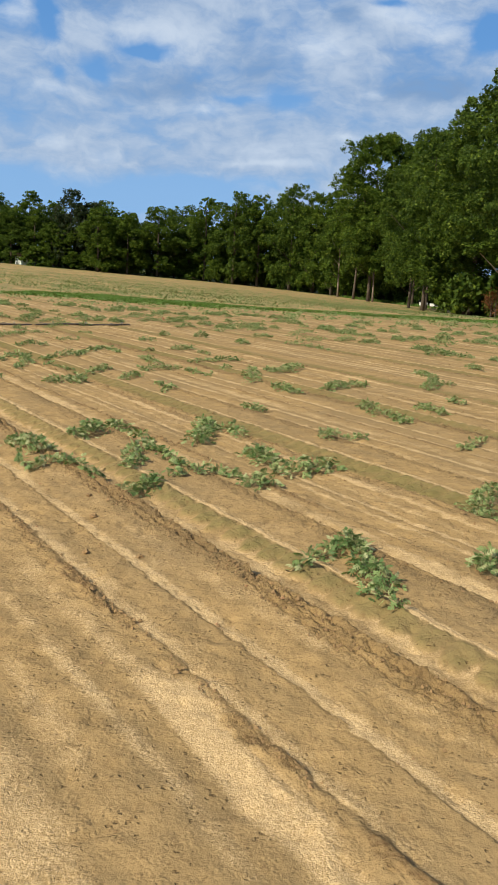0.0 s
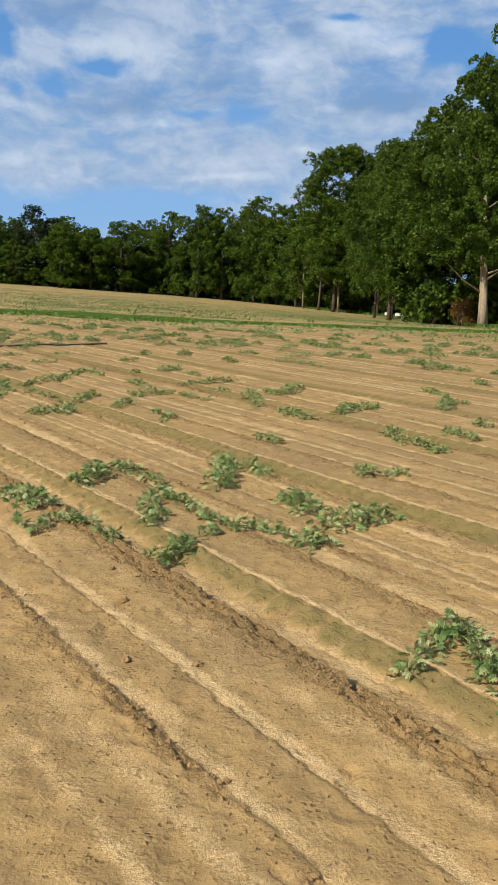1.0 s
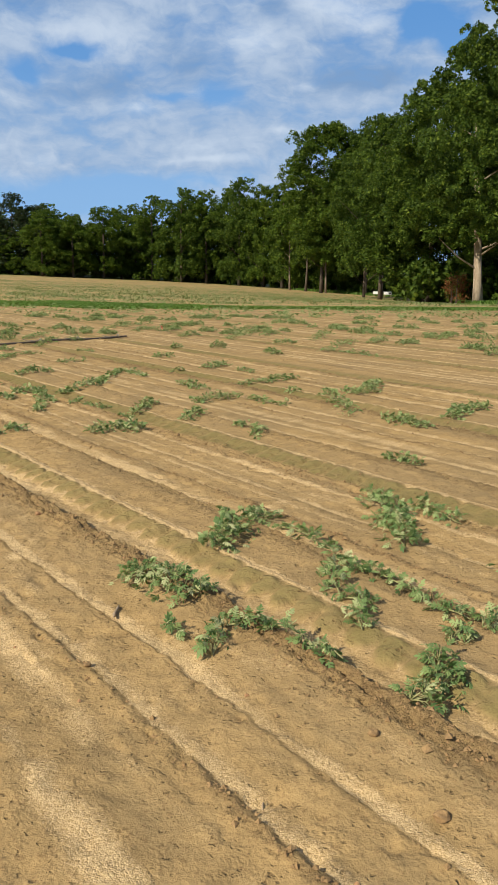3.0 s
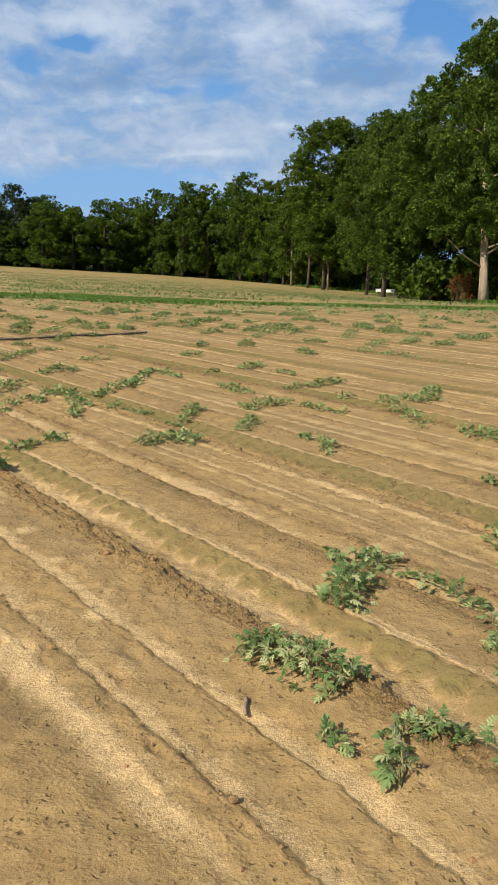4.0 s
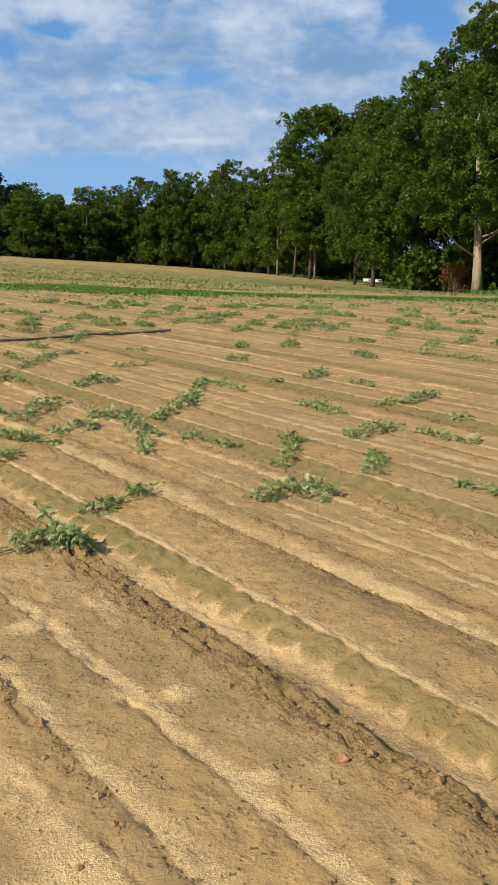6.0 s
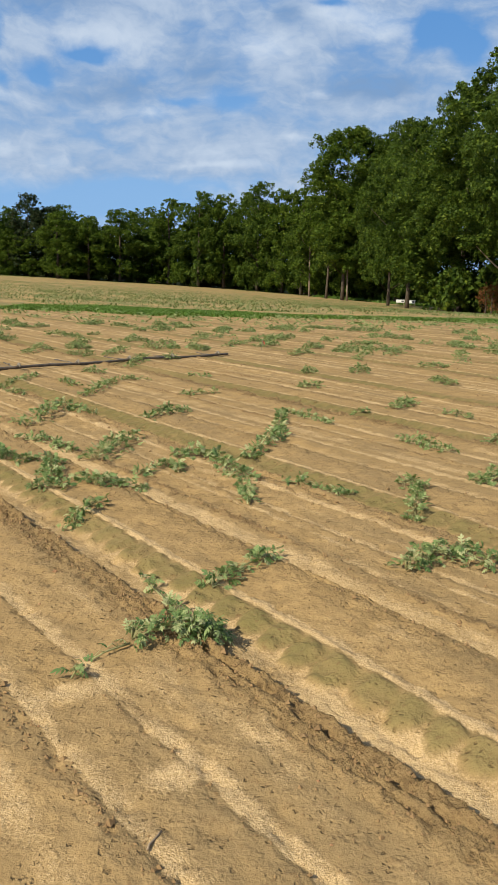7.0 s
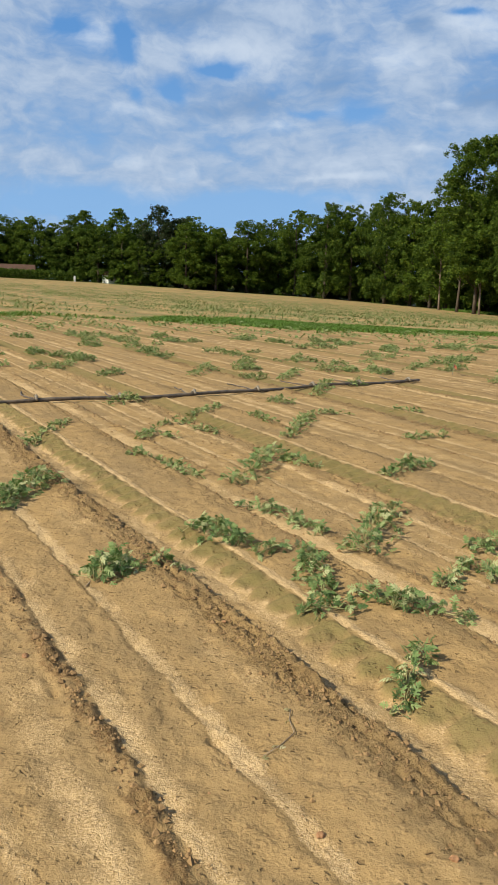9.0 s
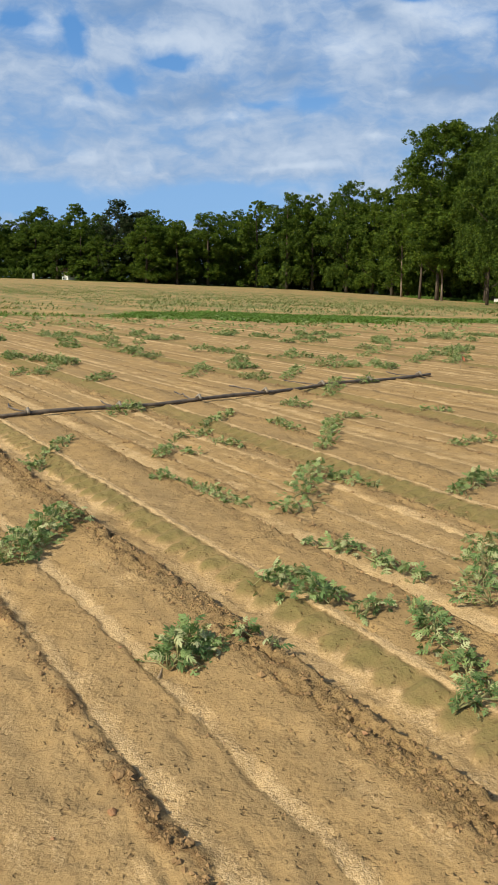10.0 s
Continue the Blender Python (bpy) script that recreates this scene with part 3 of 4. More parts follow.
def vine_layout(runs, density, big):
    """Stalk lines and leaf poses for one plant, whose runs are (x0, y0, x1, y1, half width)."""
    stalks, leaves = [], []
    for x0, y0, x1, y1, w in runs:
        length = math.hypot(x1 - x0, y1 - y0)
        half = 0.7 * w + 0.012 if w < 0.066 else 1.0 * w + 0.012
        tall = min(0.17, 0.85 * half + 0.02)
        k = max(3, int(length / 0.07))
        line, ph = [], rng.uniform(0, 6.28)
        for i in range(k + 1):
            t = i / k
            s = math.sin(ph + t * length * 14) * half * 0.25
            nx, ny = -(y1 - y0) / (length + 1e-6), (x1 - x0) / (length + 1e-6)
            x, y = x0 + (x1 - x0) * t + nx * s, y0 + (y1 - y0) * t + ny * s
            line.append((x, y, height(x, y) + 0.012 + tall * 0.22 * math.sin(math.pi * t)))
        stalks.append((line, 0.0055))
        count = int(min(190, max(6 if w > 0.03 else 2, (length + 2 * half) * 2 * half * density)))
        for _ in range(count):
            t = rng.uniform(-0.04, 1.04)
            q = np.clip(rng.normal(0, 0.5), -1.05, 1.05)
            dx, dy = (x1 - x0) / (length + 1e-6), (y1 - y0) / (length + 1e-6)
            x = x0 + (x1 - x0) * t - dy * q * half
            y = y0 + (y1 - y0) * t + dx * q * half
            dome = max(0.0, 1 - q * q) * (0.45 + 0.55 * math.sin(math.pi * min(max(t, 0.1), 0.9)))
            z = height(x, y) + 0.012 + tall * dome * rng.uniform(0.25, 1.0)
            out = math.atan2(dx * q, -dy * q) + rng.normal(0, 0.9)
            size = big * rng.uniform(0.55, 1.15)
            tilt = rng.normal(0.2, 0.65)
            leaves.append((x, y, z, out, tilt, rng.normal(0, 0.6), size))
            if rng.random() < 0.35:
                i = min(k, max(0, int(t * k)))
                a = line[i]
                stalks.append(([a, ((a[0] + x) / 2, (a[1] + y) / 2, max(a[2], z) + 0.01), (x, y, z)], 0.0022))
    return stalks, leaves


def leaf_pose(l):
    x, y, z, out, tilt, roll, size = l
    return Matrix.Translation((x, y, z)) @ Euler((tilt, roll, out - math.pi / 2)).to_matrix().to_4x4() @ Matrix.Diagonal((size, size, size, 1))


def mass_mesh(leaves, mat):
    verts, faces = [], []
    for l in leaves:
        v, f = LEAF_DATA[rng.integers(len(LEAF_DATA))]
        m = np.array(leaf_pose(l))
        o = len(verts)
        verts += (v @ m[:3, :3].T + m[:3, 3]).tolist()
        faces += [tuple(i + o for i in q) for q in f]
    return verts, faces


def melon_vine(runs, singly, density=520, big=0.085):
    cx, cy = runs[0][0], runs[0][1]
    plant = new("melon_vine")
    base = Vector((cx, cy, height(cx, cy)))
    plant.location = base
    stalks, leaves = vine_layout(runs, density, big)
    thin = []
    for l, r in stalks:
        v, f = tube([Vector(p) - base for p in l], [r * (1 - 0.5 * i / len(l)) for i in range(len(l))], 5)
        if singly and r > 0.004:
            mesh_object("stem", v, f, STEM, plant, True)
        else:
            thin.append((v, f))
    tagged(mesh_object("leaf_stalk", *joined(thin), STEM, plant, True), kind="stuff")
    if singly:
        for l in leaves:
            leaf = new("leaf", LEAVES[rng.integers(len(LEAVES))])
            leaf.parent = plant
            leaf.matrix_basis = Matrix.Translation(-base) @ leaf_pose(l)
    else:
        v, f = mass_mesh(leaves, VINE_MASS)
        tagged(mesh_object("foliage", (np.array(v) - np.array(base)).tolist(), f, VINE_MASS, plant), kind="stuff")
    return plant


VINES_A = [
    [(1.01, 16.53, 1.25, 16.87, 0.12), (1.25, 16.87, 1.56, 17.25, 0.12)],
    [(1.34, 14.95, 1.46, 15.04, 0.11), (1.46, 15.04, 1.55, 15.10, 0.10), (1.70, 15.09, 1.76, 15.03, 0.04), (1.78, 14.92, 1.83, 14.92, 0.02)],
    [(1.94, 7.53, 2.03, 7.05, 0.12), (1.75, 6.80, 1.81, 6.79, 0.06), (1.80, 6.50, 2.00, 6.70, 0.06), (2.00, 6.70, 2.17, 6.60, 0.06), (2.15, 6.57, 2.22, 6.32, 0.06), (2.22, 6.32, 2.21, 6.14, 0.06)],
]
VINES_B = [
    [(1.68, 11.40, 1.93, 11.36, 0.075), (1.93, 11.36, 2.03, 11.24, 0.10), (2.00, 11.50, 2.04, 11.30, 0.08), (2.00, 11.52, 2.05, 11.83, 0.04), (2.05, 11.83, 2.11, 12.20, 0.012), (1.66, 11.38, 1.48, 11.35, 0.0), (1.44, 11.32, 1.34, 11.22, 0.02)],
    [(1.66, 19.02, 1.82, 19.02, 0.07), (1.87, 19.25, 2.28, 19.95, 0.06)],
    [(2.04, 13.22, 2.17, 13.32, 0.06), (2.18, 13.35, 2.47, 13.64, 0.06)],
    [(2.26, 5.75, 2.51, 5.85, 0.08), (2.51, 5.91, 2.64, 5.99, 0.06), (2.76, 6.06, 2.90, 6.11, 0.06)],
    [(2.29, 11.82, 2.57, 11.99, 0.065), (2.57, 11.99, 2.90, 12.12, 0.065)],
]
VINES_C = [
    [(2.55, 3.83, 2.86, 3.98, 0.06), (2.90, 4.02, 3.17, 4.11, 0.07), (3.07, 4.08, 2.90, 3.65, 0.07), (2.90, 3.70, 2.82, 3.35, 0.09), (2.72, 3.39, 2.70, 3.14, 0.06)],
    [(3.00, 7.21, 3.02, 6.98, 0.06), (3.04, 7.02, 3.03, 6.48, 0.06), (2.91, 7.10, 2.67, 6.75, 0.06), (2.70, 6.73, 2.74, 6.57, 0.06), (2.63, 6.60, 2.52, 6.36, 0.06), (2.98, 6.39, 2.99, 6.18, 0.06)],
    [(2.19, 15.67, 2.30, 15.27, 0.11), (2.68, 16.16, 2.88, 15.88, 0.06), (2.85, 15.79, 2.88, 15.29, 0.06), (2.30, 15.06, 2.53, 15.14, 0.06), (2.60, 14.99, 2.30, 14.24, 0.07), (2.15, 14.18, 2.42, 14.11, 0.06)],
]
VINES_D = [
    [(2.52, 7.74, 2.84, 7.95, 0.12), (2.95, 8.34, 2.92, 8.20, 0.06), (3.03, 8.21, 3.17, 8.05, 0.08), (3.14, 7.92, 3.15, 7.40, 0.06)],
    [(2.43, 18.11, 2.68, 17.86, 0.06), (2.64, 17.74, 2.72, 17.09, 0.06)],
    [(2.53, 14.33, 2.60, 14.16, 0.06), (2.59, 14.06, 2.77, 14.11, 0.07), (2.72, 14.02, 2.89, 13.83, 0.06), (3.02, 14.27, 3.46, 14.58, 0.06)],
    [(3.85, 6.71, 3.78, 6.20, 0.12), (2.98, 6.10, 3.23, 6.13, 0.06), (3.20, 6.09, 3.28, 5.80, 0.06), (3.18, 5.59, 3.43, 5.59, 0.08), (3.62, 5.87, 4.18, 5.89, 0.12)],
    [(3.54, 3.43, 3.79, 3.55, 0.09)],
    [(2.92, 14.91, 3.59, 15.65, 0.13)],
]
VINES_E = [
    [(2.76, 18.84, 3.10, 19.27, 0.06), (3.24, 19.62, 3.63, 19.69, 0.06), (3.09, 18.97, 3.15, 18.86, 0.06), (3.51, 19.30, 3.63, 18.93, 0.06)],
    [(3.35, 11.60, 3.80, 11.70, 0.08), (3.76, 11.66, 3.80, 11.36, 0.08)],
    [(3.56, 13.59, 3.35, 13.14, 0.06), (3.87, 13.54, 4.17, 13.10, 0.06)],
    [(2.95, 25.77, 3.22, 26.02, 0.08)],
    [(3.58, 14.76, 3.91, 14.59, 0.08), (3.77, 14.38, 3.68, 13.72, 0.07), (3.46, 14.45, 3.36, 14.24, 0.06)],
    [(3.11, 21.33, 3.53, 21.38, 0.10)],
    [(4.04, 8.13, 3.94, 7.67, 0.09), (3.86, 7.72, 3.54, 7.20, 0.11), (4.09, 7.75, 4.24, 7.74, 0.06), (4.14, 7.64, 4.12, 7.33, 0.06)],
    [(2.94, 16.79, 3.84, 17.90, 0.14), (3.68, 17.47, 3.77, 17.05, 0.06)],
]
VINES_F = [
    [(3.25, 25.55, 3.91, 26.72, 0.09)],
    [(4.41, 4.40, 5.03, 4.81, 0.13)],
    [(3.81, 20.24, 4.40, 20.76, 0.06)],
    [(4.68, 13.16, 4.73, 12.93, 0.07), (4.63, 12.88, 4.01, 12.26, 0.06)],
    [(3.80, 24.48, 4.29, 24.94, 0.10)],
    [(4.82, 11.20, 4.97, 11.00, 0.06), (4.92, 10.91, 4.62, 10.54, 0.06)],
    [(4.26, 16.69, 4.89, 17.06, 0.07)],
    [(4.51, 20.05, 4.50, 19.40, 0.06)],
    [(4.88, 7.14, 5.15, 7.21, 0.08), (5.23, 7.16, 5.40, 7.06, 0.06)],
    [(5.12, 9.22, 5.21, 8.85, 0.07)],
    [(5.27, 12.91, 5.99, 13.10, 0.08), (4.52, 11.76, 4.97, 12.23, 0.07), (5.95, 14.54, 5.97, 13.88, 0.07)],
    [(4.15, 14.47, 5.13, 15.41, 0.07), (5.09, 15.43, 5.89, 16.53, 0.06), (5.92, 16.52, 5.94, 15.64, 0.06)],
]
VINES_G = [
    [(4.27, 18.58, 5.24, 19.94, 0.07), (5.39, 20.09, 5.80, 19.91, 0.06)],
    [(5.31, 21.26, 5.56, 20.99, 0.07)],
    [(5.47, 18.25, 5.98, 18.28, 0.06)],
    [(6.04, 6.36, 6.59, 6.63, 0.06)],
    [(5.99, 12.82, 6.01, 12.49, 0.06), (5.97, 12.44, 6.20, 12.21, 0.06)],
    [(6.45, 10.74, 6.44, 10.06, 0.08)],
    [(6.52, 8.69, 6.73, 8.73, 0.10), (6.53, 8.48, 6.49, 7.75, 0.08)],
    [(5.41, 24.46, 6.23, 25.55, 0.13)],
    [(5.77, 27.84, 6.30, 28.17, 0.12)],
    [(6.08, 23.92, 6.55, 23.98, 0.11)],
    [(6.66, 16.20, 6.82, 16.11, 0.06)],
    [(6.59, 20.17, 6.84, 19.91, 0.06)],
    [(6.63, 14.16, 7.12, 14.16, 0.06), (7.08, 14.07, 7.88, 14.45, 0.07), (6.87, 13.27, 6.95, 13.00, 0.06)],
    [(6.33, 21.82, 7.26, 23.08, 0.11)],
]
VINES_H = [
    [(7.48, 8.73, 7.45, 8.19, 0.08)],
    [(7.18, 12.74, 6.33, 11.15, 0.12), (7.46, 12.72, 7.50, 12.36, 0.07), (7.64, 12.50, 8.32, 13.08, 0.13)],
    [(7.11, 10.39, 7.64, 10.73, 0.10), (7.64, 10.73, 8.20, 10.85, 0.08)],
    [(6.68, 23.66, 7.66, 24.95, 0.08)],
    [(7.58, 15.69, 7.62, 15.24, 0.06)],
    [(7.27, 16.16, 7.93, 16.59, 0.08)],
    [(7.42, 18.34, 7.80, 18.34, 0.08)],
    [(7.03, 26.33, 7.68, 27.07, 0.12)],
    [(7.43, 22.77, 7.76, 22.87, 0.09)],
    [(8.43, 9.17, 8.37, 8.90, 0.07)],
    [(8.62, 19.98, 8.81, 19.87, 0.10)],
    [(9.02, 10.40, 9.54, 10.84, 0.12), (9.48, 10.72, 9.92, 10.81, 0.06)],
    [(9.46, 19.79, 9.74, 19.63, 0.13)],
    [(9.91, 18.29, 9.82, 17.77, 0.11)],
    [(10.42, 12.36, 10.23, 11.61, 0.07)],
]
VINES_I = [
    [(10.32, 22.79, 10.98, 23.01, 0.12)],
    [(10.14, 25.05, 11.20, 25.92, 0.11)],
    [(9.93, 26.43, 11.75, 28.03, 0.11)],
    [(10.73, 24.81, 11.52, 25.11, 0.10)],
    [(10.99, 17.70, 12.95, 19.35, 0.18), (11.26, 17.56, 11.25, 16.46, 0.09)],
    [(11.40, 20.18, 11.64, 19.75, 0.09)],
    [(10.77, 21.32, 12.67, 23.13, 0.10)],
    [(12.26, 12.97, 12.21, 12.62, 0.11)],
    [(12.43, 22.24, 13.22, 22.84, 0.14)],
    [(12.60, 20.34, 14.45, 22.19, 0.16)],
    [(13.37, 19.12, 14.11, 19.53, 0.14)],
    [(14.28, 14.45, 14.38, 14.13, 0.13)],
]

VINE_LISTS = (VINES_A, VINES_B, VINES_C, VINES_D, VINES_E, VINES_F, VINES_G, VINES_H, VINES_I)
placed = []
for runs in [r for part_list in VINE_LISTS for r in part_list]:
    x, y = runs[0][:2]
    placed += [((r[0] + r[2]) / 2, (r[1] + r[3]) / 2) for r in runs]
    near = x < 4.3 and y < 17.6
    size = max(r[4] for r in runs)
    plant = melon_vine(runs, near, 1000 if near else 880, 0.058 if near else 0.056)
    if near and size > 0.09:
        tagged(plant, "bushy green melon vine with lobed grey-green leaves on bare soil", "plant", "melon vines")
    elif near:
        tagged(plant, "straggling melon vine with sparse lobed leaves on sandy soil", "plant", "melon vines")
    else:
        tagged(plant, "low green melon vine sprawling across a soil row", "plant", "melon vines")

# further plants of the same rows, repeated from a few grown ones
rng = np.random.default_rng(5)
models = []
for k in range(6):
    runs = []
    for _ in range(int(rng.integers(1, 4))):
        a, l = rng.uniform(0, 6.28), rng.uniform(0.15, 0.55)
        x0, y0 = rng.normal(0, 0.12, 2)
        runs.append((400 + x0, 400 + y0, 400 + x0 + l * math.cos(a), 400 + y0 + l * math.sin(a), rng.uniform(0.05, 0.13)))
    plant = melon_vine(runs, False, 520, 0.068)
    tagged(plant, "small melon vine in a far soil row", "plant", "melon vines")
    models.append(plant)
spots = []
for bed in range(-1, 30):
    y = 4.0
    while y < 60:
        y += rng.exponential(0.6) + 0.3
        u = row_start(bed) + 2.7 + rng.normal(0, 0.42)
        x = u - SKEW * (y - 10)
        d = math.hypot(x, y - 6)
        bearing = math.degrees(math.atan2(x, y))
        if bearing < -8 or bearing > 62 or float(grass_line(x, y)) > -1.2:
            continue
        if d < 20.5 and x < 13.5 and bearing < 51:
            continue
        if min(math.hypot(x - a, y - b) for a, b in placed) < 0.7:
            continue
        spots.append((d, x, y))
spots.sort()
for i, (d, x, y) in enumerate(spots[:200]):
    m = Matrix.Translation((x, y, height(x, y))) @ Euler((0, 0, rng.uniform(0, 6.28))).to_matrix().to_4x4()
    if i < len(models):
        models[i].matrix_basis = m
    else:
        copy_thing(models[i % len(models)], m)
far_leaves = []
for d, x, y in spots[200:]:
    for _ in range(20):
        px, py = x + rng.normal(0, 0.20), y + rng.normal(0, 0.20)
        far_leaves.append((px, py, height(px, py) + rng.uniform(0.02, 0.14), rng.uniform(0, 6.28), rng.normal(0.1, 0.4), rng.normal(0, 0.4), rng.uniform(0.08, 0.15)))
v, f = mass_mesh(far_leaves, VINE_MASS)
tagged(mesh_object("crop", v, f, VINE_MASS), "distant low green melon vines along the soil rows", "crop", kind="stuff")


# ---------------------------------------------------------------- grass strip and the far crop
def tufts(name, spots, blades, tall, wide, mat, label, category, lean_by=(0.3, 1.0)):
    verts, faces = [], []
    for x, y in spots:
        z = float(land(x, y))
        for _ in range(blades):
            a, lean = rng.uniform(0, 6.28), rng.uniform(*lean_by)
            h = tall * rng.uniform(0.5, 1.2)
            bx, by = x + rng.normal(0, wide), y + rng.normal(0, wide)
            w = h * (0.13 + 0.14 * lean)
            ca, sa = math.cos(a), math.sin(a)
            o = len(verts)
            verts += [(bx - sa * w, by + ca * w, z - 0.03), (bx + sa * w, by - ca * w, z - 0.03),
                      (bx + ca * lean * h * 0.5 + sa * w * 0.7, by + sa * lean * h * 0.5 - ca * w * 0.7, z + h * 0.6),
                      (bx + ca * lean * h, by + sa * lean * h, z + h)]
            faces += [(o, o + 1, o + 2), (o, o + 2, o + 3)]
    ob = mesh_object(name, verts, faces, mat)
    return tagged(ob, label, category, kind="stuff")


spots = []
while len(spots) < 9000:
    x = rng.uniform(0, 62) if rng.random() < 0.55 else rng.normal(17.5, 2.6)
    y = 45.5 - 0.24 * (x - 16) + 1.5 * math.sin(x * 0.16) + rng.normal(0, 0.8 + 1.3 * math.exp(-((x - 17.5) / 3.5) ** 2)) + 2.0 * (vnoise(x * 0.5, 3.0, 77) - 0.5)
    if vnoise(x * 0.18, y * 0.18, 47) + rng.normal(0, 0.12) > 0.44:
        spots.append((x, y))
tufts("grass", spots, 6, 0.13, 0.24, GRASS, "green weedy grass strip crossing the field", "grass", (0.7, 2.0))

spots = []
while len(spots) < 9500:
    r, a = rng.uniform(46, 200), math.radians(rng.uniform(-3, 55))
    x, y = r * math.sin(a), r * math.cos(a)
    u = (x + 0.10 * y) / 2.2
    if grass_line(x, y) > 7 and wood_edge(x, y) < -14 and abs(x - 15) > 1.3 and vnoise(u * 1.3, y * 0.12, 61) + rng.normal(0, 0.3) > 0.5:
        spots.append((x, y))
tufts("crop", spots, 5, 0.12, 0.45, CROP_LEAF, "far rows of low green crop on tan soil", "crop", (0.8, 2.2))

spots = []
while len(spots) < 5000:
    a = math.radians(rng.uniform(28, 56))
    r = rng.uniform(70, 230)
    x, y = r * math.sin(a), r * math.cos(a)
    if -10 < wood_edge(x, y) < 4:
        spots.append((x, y))
tufts("grass", spots, 5, 0.55, 0.35, GRASS, "tall rough grass along the foot of the wood", "grass")


# ---------------------------------------------------------------- trees
def crown_mesh(name, tall, wide, low, count, size, seed, mat, shape="round", lobes=34, fine=True, clump=(0.20, 0.36)):
    """A crown of many small leaf sprays, gathered in uneven clumps."""
    r = np.random.default_rng(seed)
    centres, radii = [], []
    for k in range(lobes):
        t = (k + r.uniform(0, 1)) / lobes
        z = low + (tall - low) * t
        if shape == "cone":
            env = wide * (1.05 - t) ** 0.8
        elif shape == "tower":
            env = wide * (0.55 + 0.45 * math.sin(math.pi * min(1, t * 1.05 + 0.1))) * (1 if t < 0.8 else (1.15 - t) / 0.35)
        elif shape == "dome":
            env = wide * min(1.0, math.sin(math.pi * (0.14 + 0.76 * t)) * 1.15)
        else:
            env = wide * math.sin(math.pi * (0.16 + 0.80 * t)) ** 0.65
        a = r.uniform(0, 6.28)
        d = env * r.uniform(0.30, 0.92)
        rad = max(0.9, wide * r.uniform(*clump) * (0.6 if shape == "cone" else 1) * (1.0 if t < 0.78 or shape == "dome" else 0.62))
        centres.append((d * math.cos(a), d * math.sin(a), min(z, tall - rad * 0.7)))
        radii.append(rad)
    centres, radii = np.array(centres), np.array(radii) * (0.88 if shape == "dome" else 0.86 if lobes >= 100 else 0.88)
    # every clump carries smaller tufts over its surface, and the leaves gather in those
    per = 14
    tuft = r.normal(size=(lobes, per, 3))
    tuft /= np.linalg.norm(tuft, axis=2)[:, :, None]
    tuft[:, :, 2] = np.where(tuft[:, :, 2] < -0.5, -tuft[:, :, 2], tuft[:, :, 2])
    away = r.uniform(0.55, 1.12, (lobes, per, 1))
    places = centres[:, None, :] + tuft * away * radii[:, None, None]
    spans = radii[:, None] * r.uniform(0.22, 0.46, (lobes, per))
    weight = (spans ** 2).reshape(-1)
    pick = r.choice(lobes * per, count, p=weight / weight.sum())
    n = r.normal(size=(count, 3)) + 0.8 * tuft.reshape(-1, 3)[pick]
    n /= np.linalg.norm(n, axis=1)[:, None]
    reach = r.uniform(0.25, 1.15, count) ** 0.6
    p = places.reshape(-1, 3)[pick] + n * (spans.reshape(-1)[pick] * reach)[:, None]
    # each spray is a small bent diamond, roughly facing outwards
    face = n + r.normal(0, 0.75, (count, 3)) + np.array([0, 0, 0.25])
    face /= np.linalg.norm(face, axis=1)[:, None]
    up = r.normal(size=(count, 3))
    a = np.cross(face, up)
    a /= np.linalg.norm(a, axis=1)[:, None] + 1e-9
    b = np.cross(face, a)
    s = (size * r.uniform(0.5, 1.3, count))[:, None]
    k1 = r.uniform(0.35, 0.8, (count, 1))
    verts = np.stack([p - a * s, p - b * s * k1 + face * s * 0.2, p + a * s, p + b * s * k1 - face * s * 0.15], 1).reshape(-1, 3)
    if fine:
        i = np.arange(count) * 4
        faces = np.concatenate([np.stack([i, i + 1, i + 2], 1), np.stack([i, i + 2, i + 3], 1)])
    else:
        verts = np.stack([p - a * s, p + a * s * 0.7 + face * s * 0.2, p + b * s * (k1 + 0.5)], 1).reshape(-1, 3)
        faces = np.arange(count * 3).reshape(-1, 3)
    me = bpy.data.meshes.new(name)
    me.from_pydata(verts.tolist(), [], faces.tolist())
    me.materials.append(mat)
    me.update()
    return me, centres


def trunk_mesh(name, tall, girth, low, centres, seed, mat, lean=0.0):
    r = random.Random(seed)
    pts, rad = [], []
    a = 0.0
    for i in range(9):
        t = i / 8
        pts.append((lean * tall * t * math.cos(a) + r.uniform(-1, 1) * 0.12 * girth * 4 * t, lean * tall * t * math.sin(a) + r.uniform(-1, 1) * 0.12 * girth * 4 * t, tall * 0.86 * t - (0.3 if i == 0 else 0)))
        rad.append(girth * (1.25 if i == 0 else 1.0) * (1 - 0.85 * t) + 0.03)
    pieces = [tube(pts, rad, 9)]
    for c in centres[:: max(1, len(centres) // 11)]:
        z = max(low * 0.55, c[2] - abs(c[0]) * 0.5 - abs(c[1]) * 0.5 - 1.0)
        t = min(0.95, z / (tall * 0.86))
        k = min(7, int(t * 8))
        start = Vector(pts[k]).lerp(Vector(pts[k + 1]), t * 8 - k)
        end = Vector(c)
        mid = start.lerp(end, 0.5) + Vector((0, 0, -0.06 * (end - start).length))
        g = girth * 0.32 * (1 - 0.6 * t)
        pieces.append(tube([start, mid, end], [g, g * 0.7, g * 0.3], 5))
    v, f = joined(pieces)
    me = bpy.data.meshes.new(name)
    me.from_pydata(v, [], f)
    me.materials.append(mat)
    me.polygons.foreach_set("use_smooth", [True] * len(me.polygons))
    me.update()
    return me


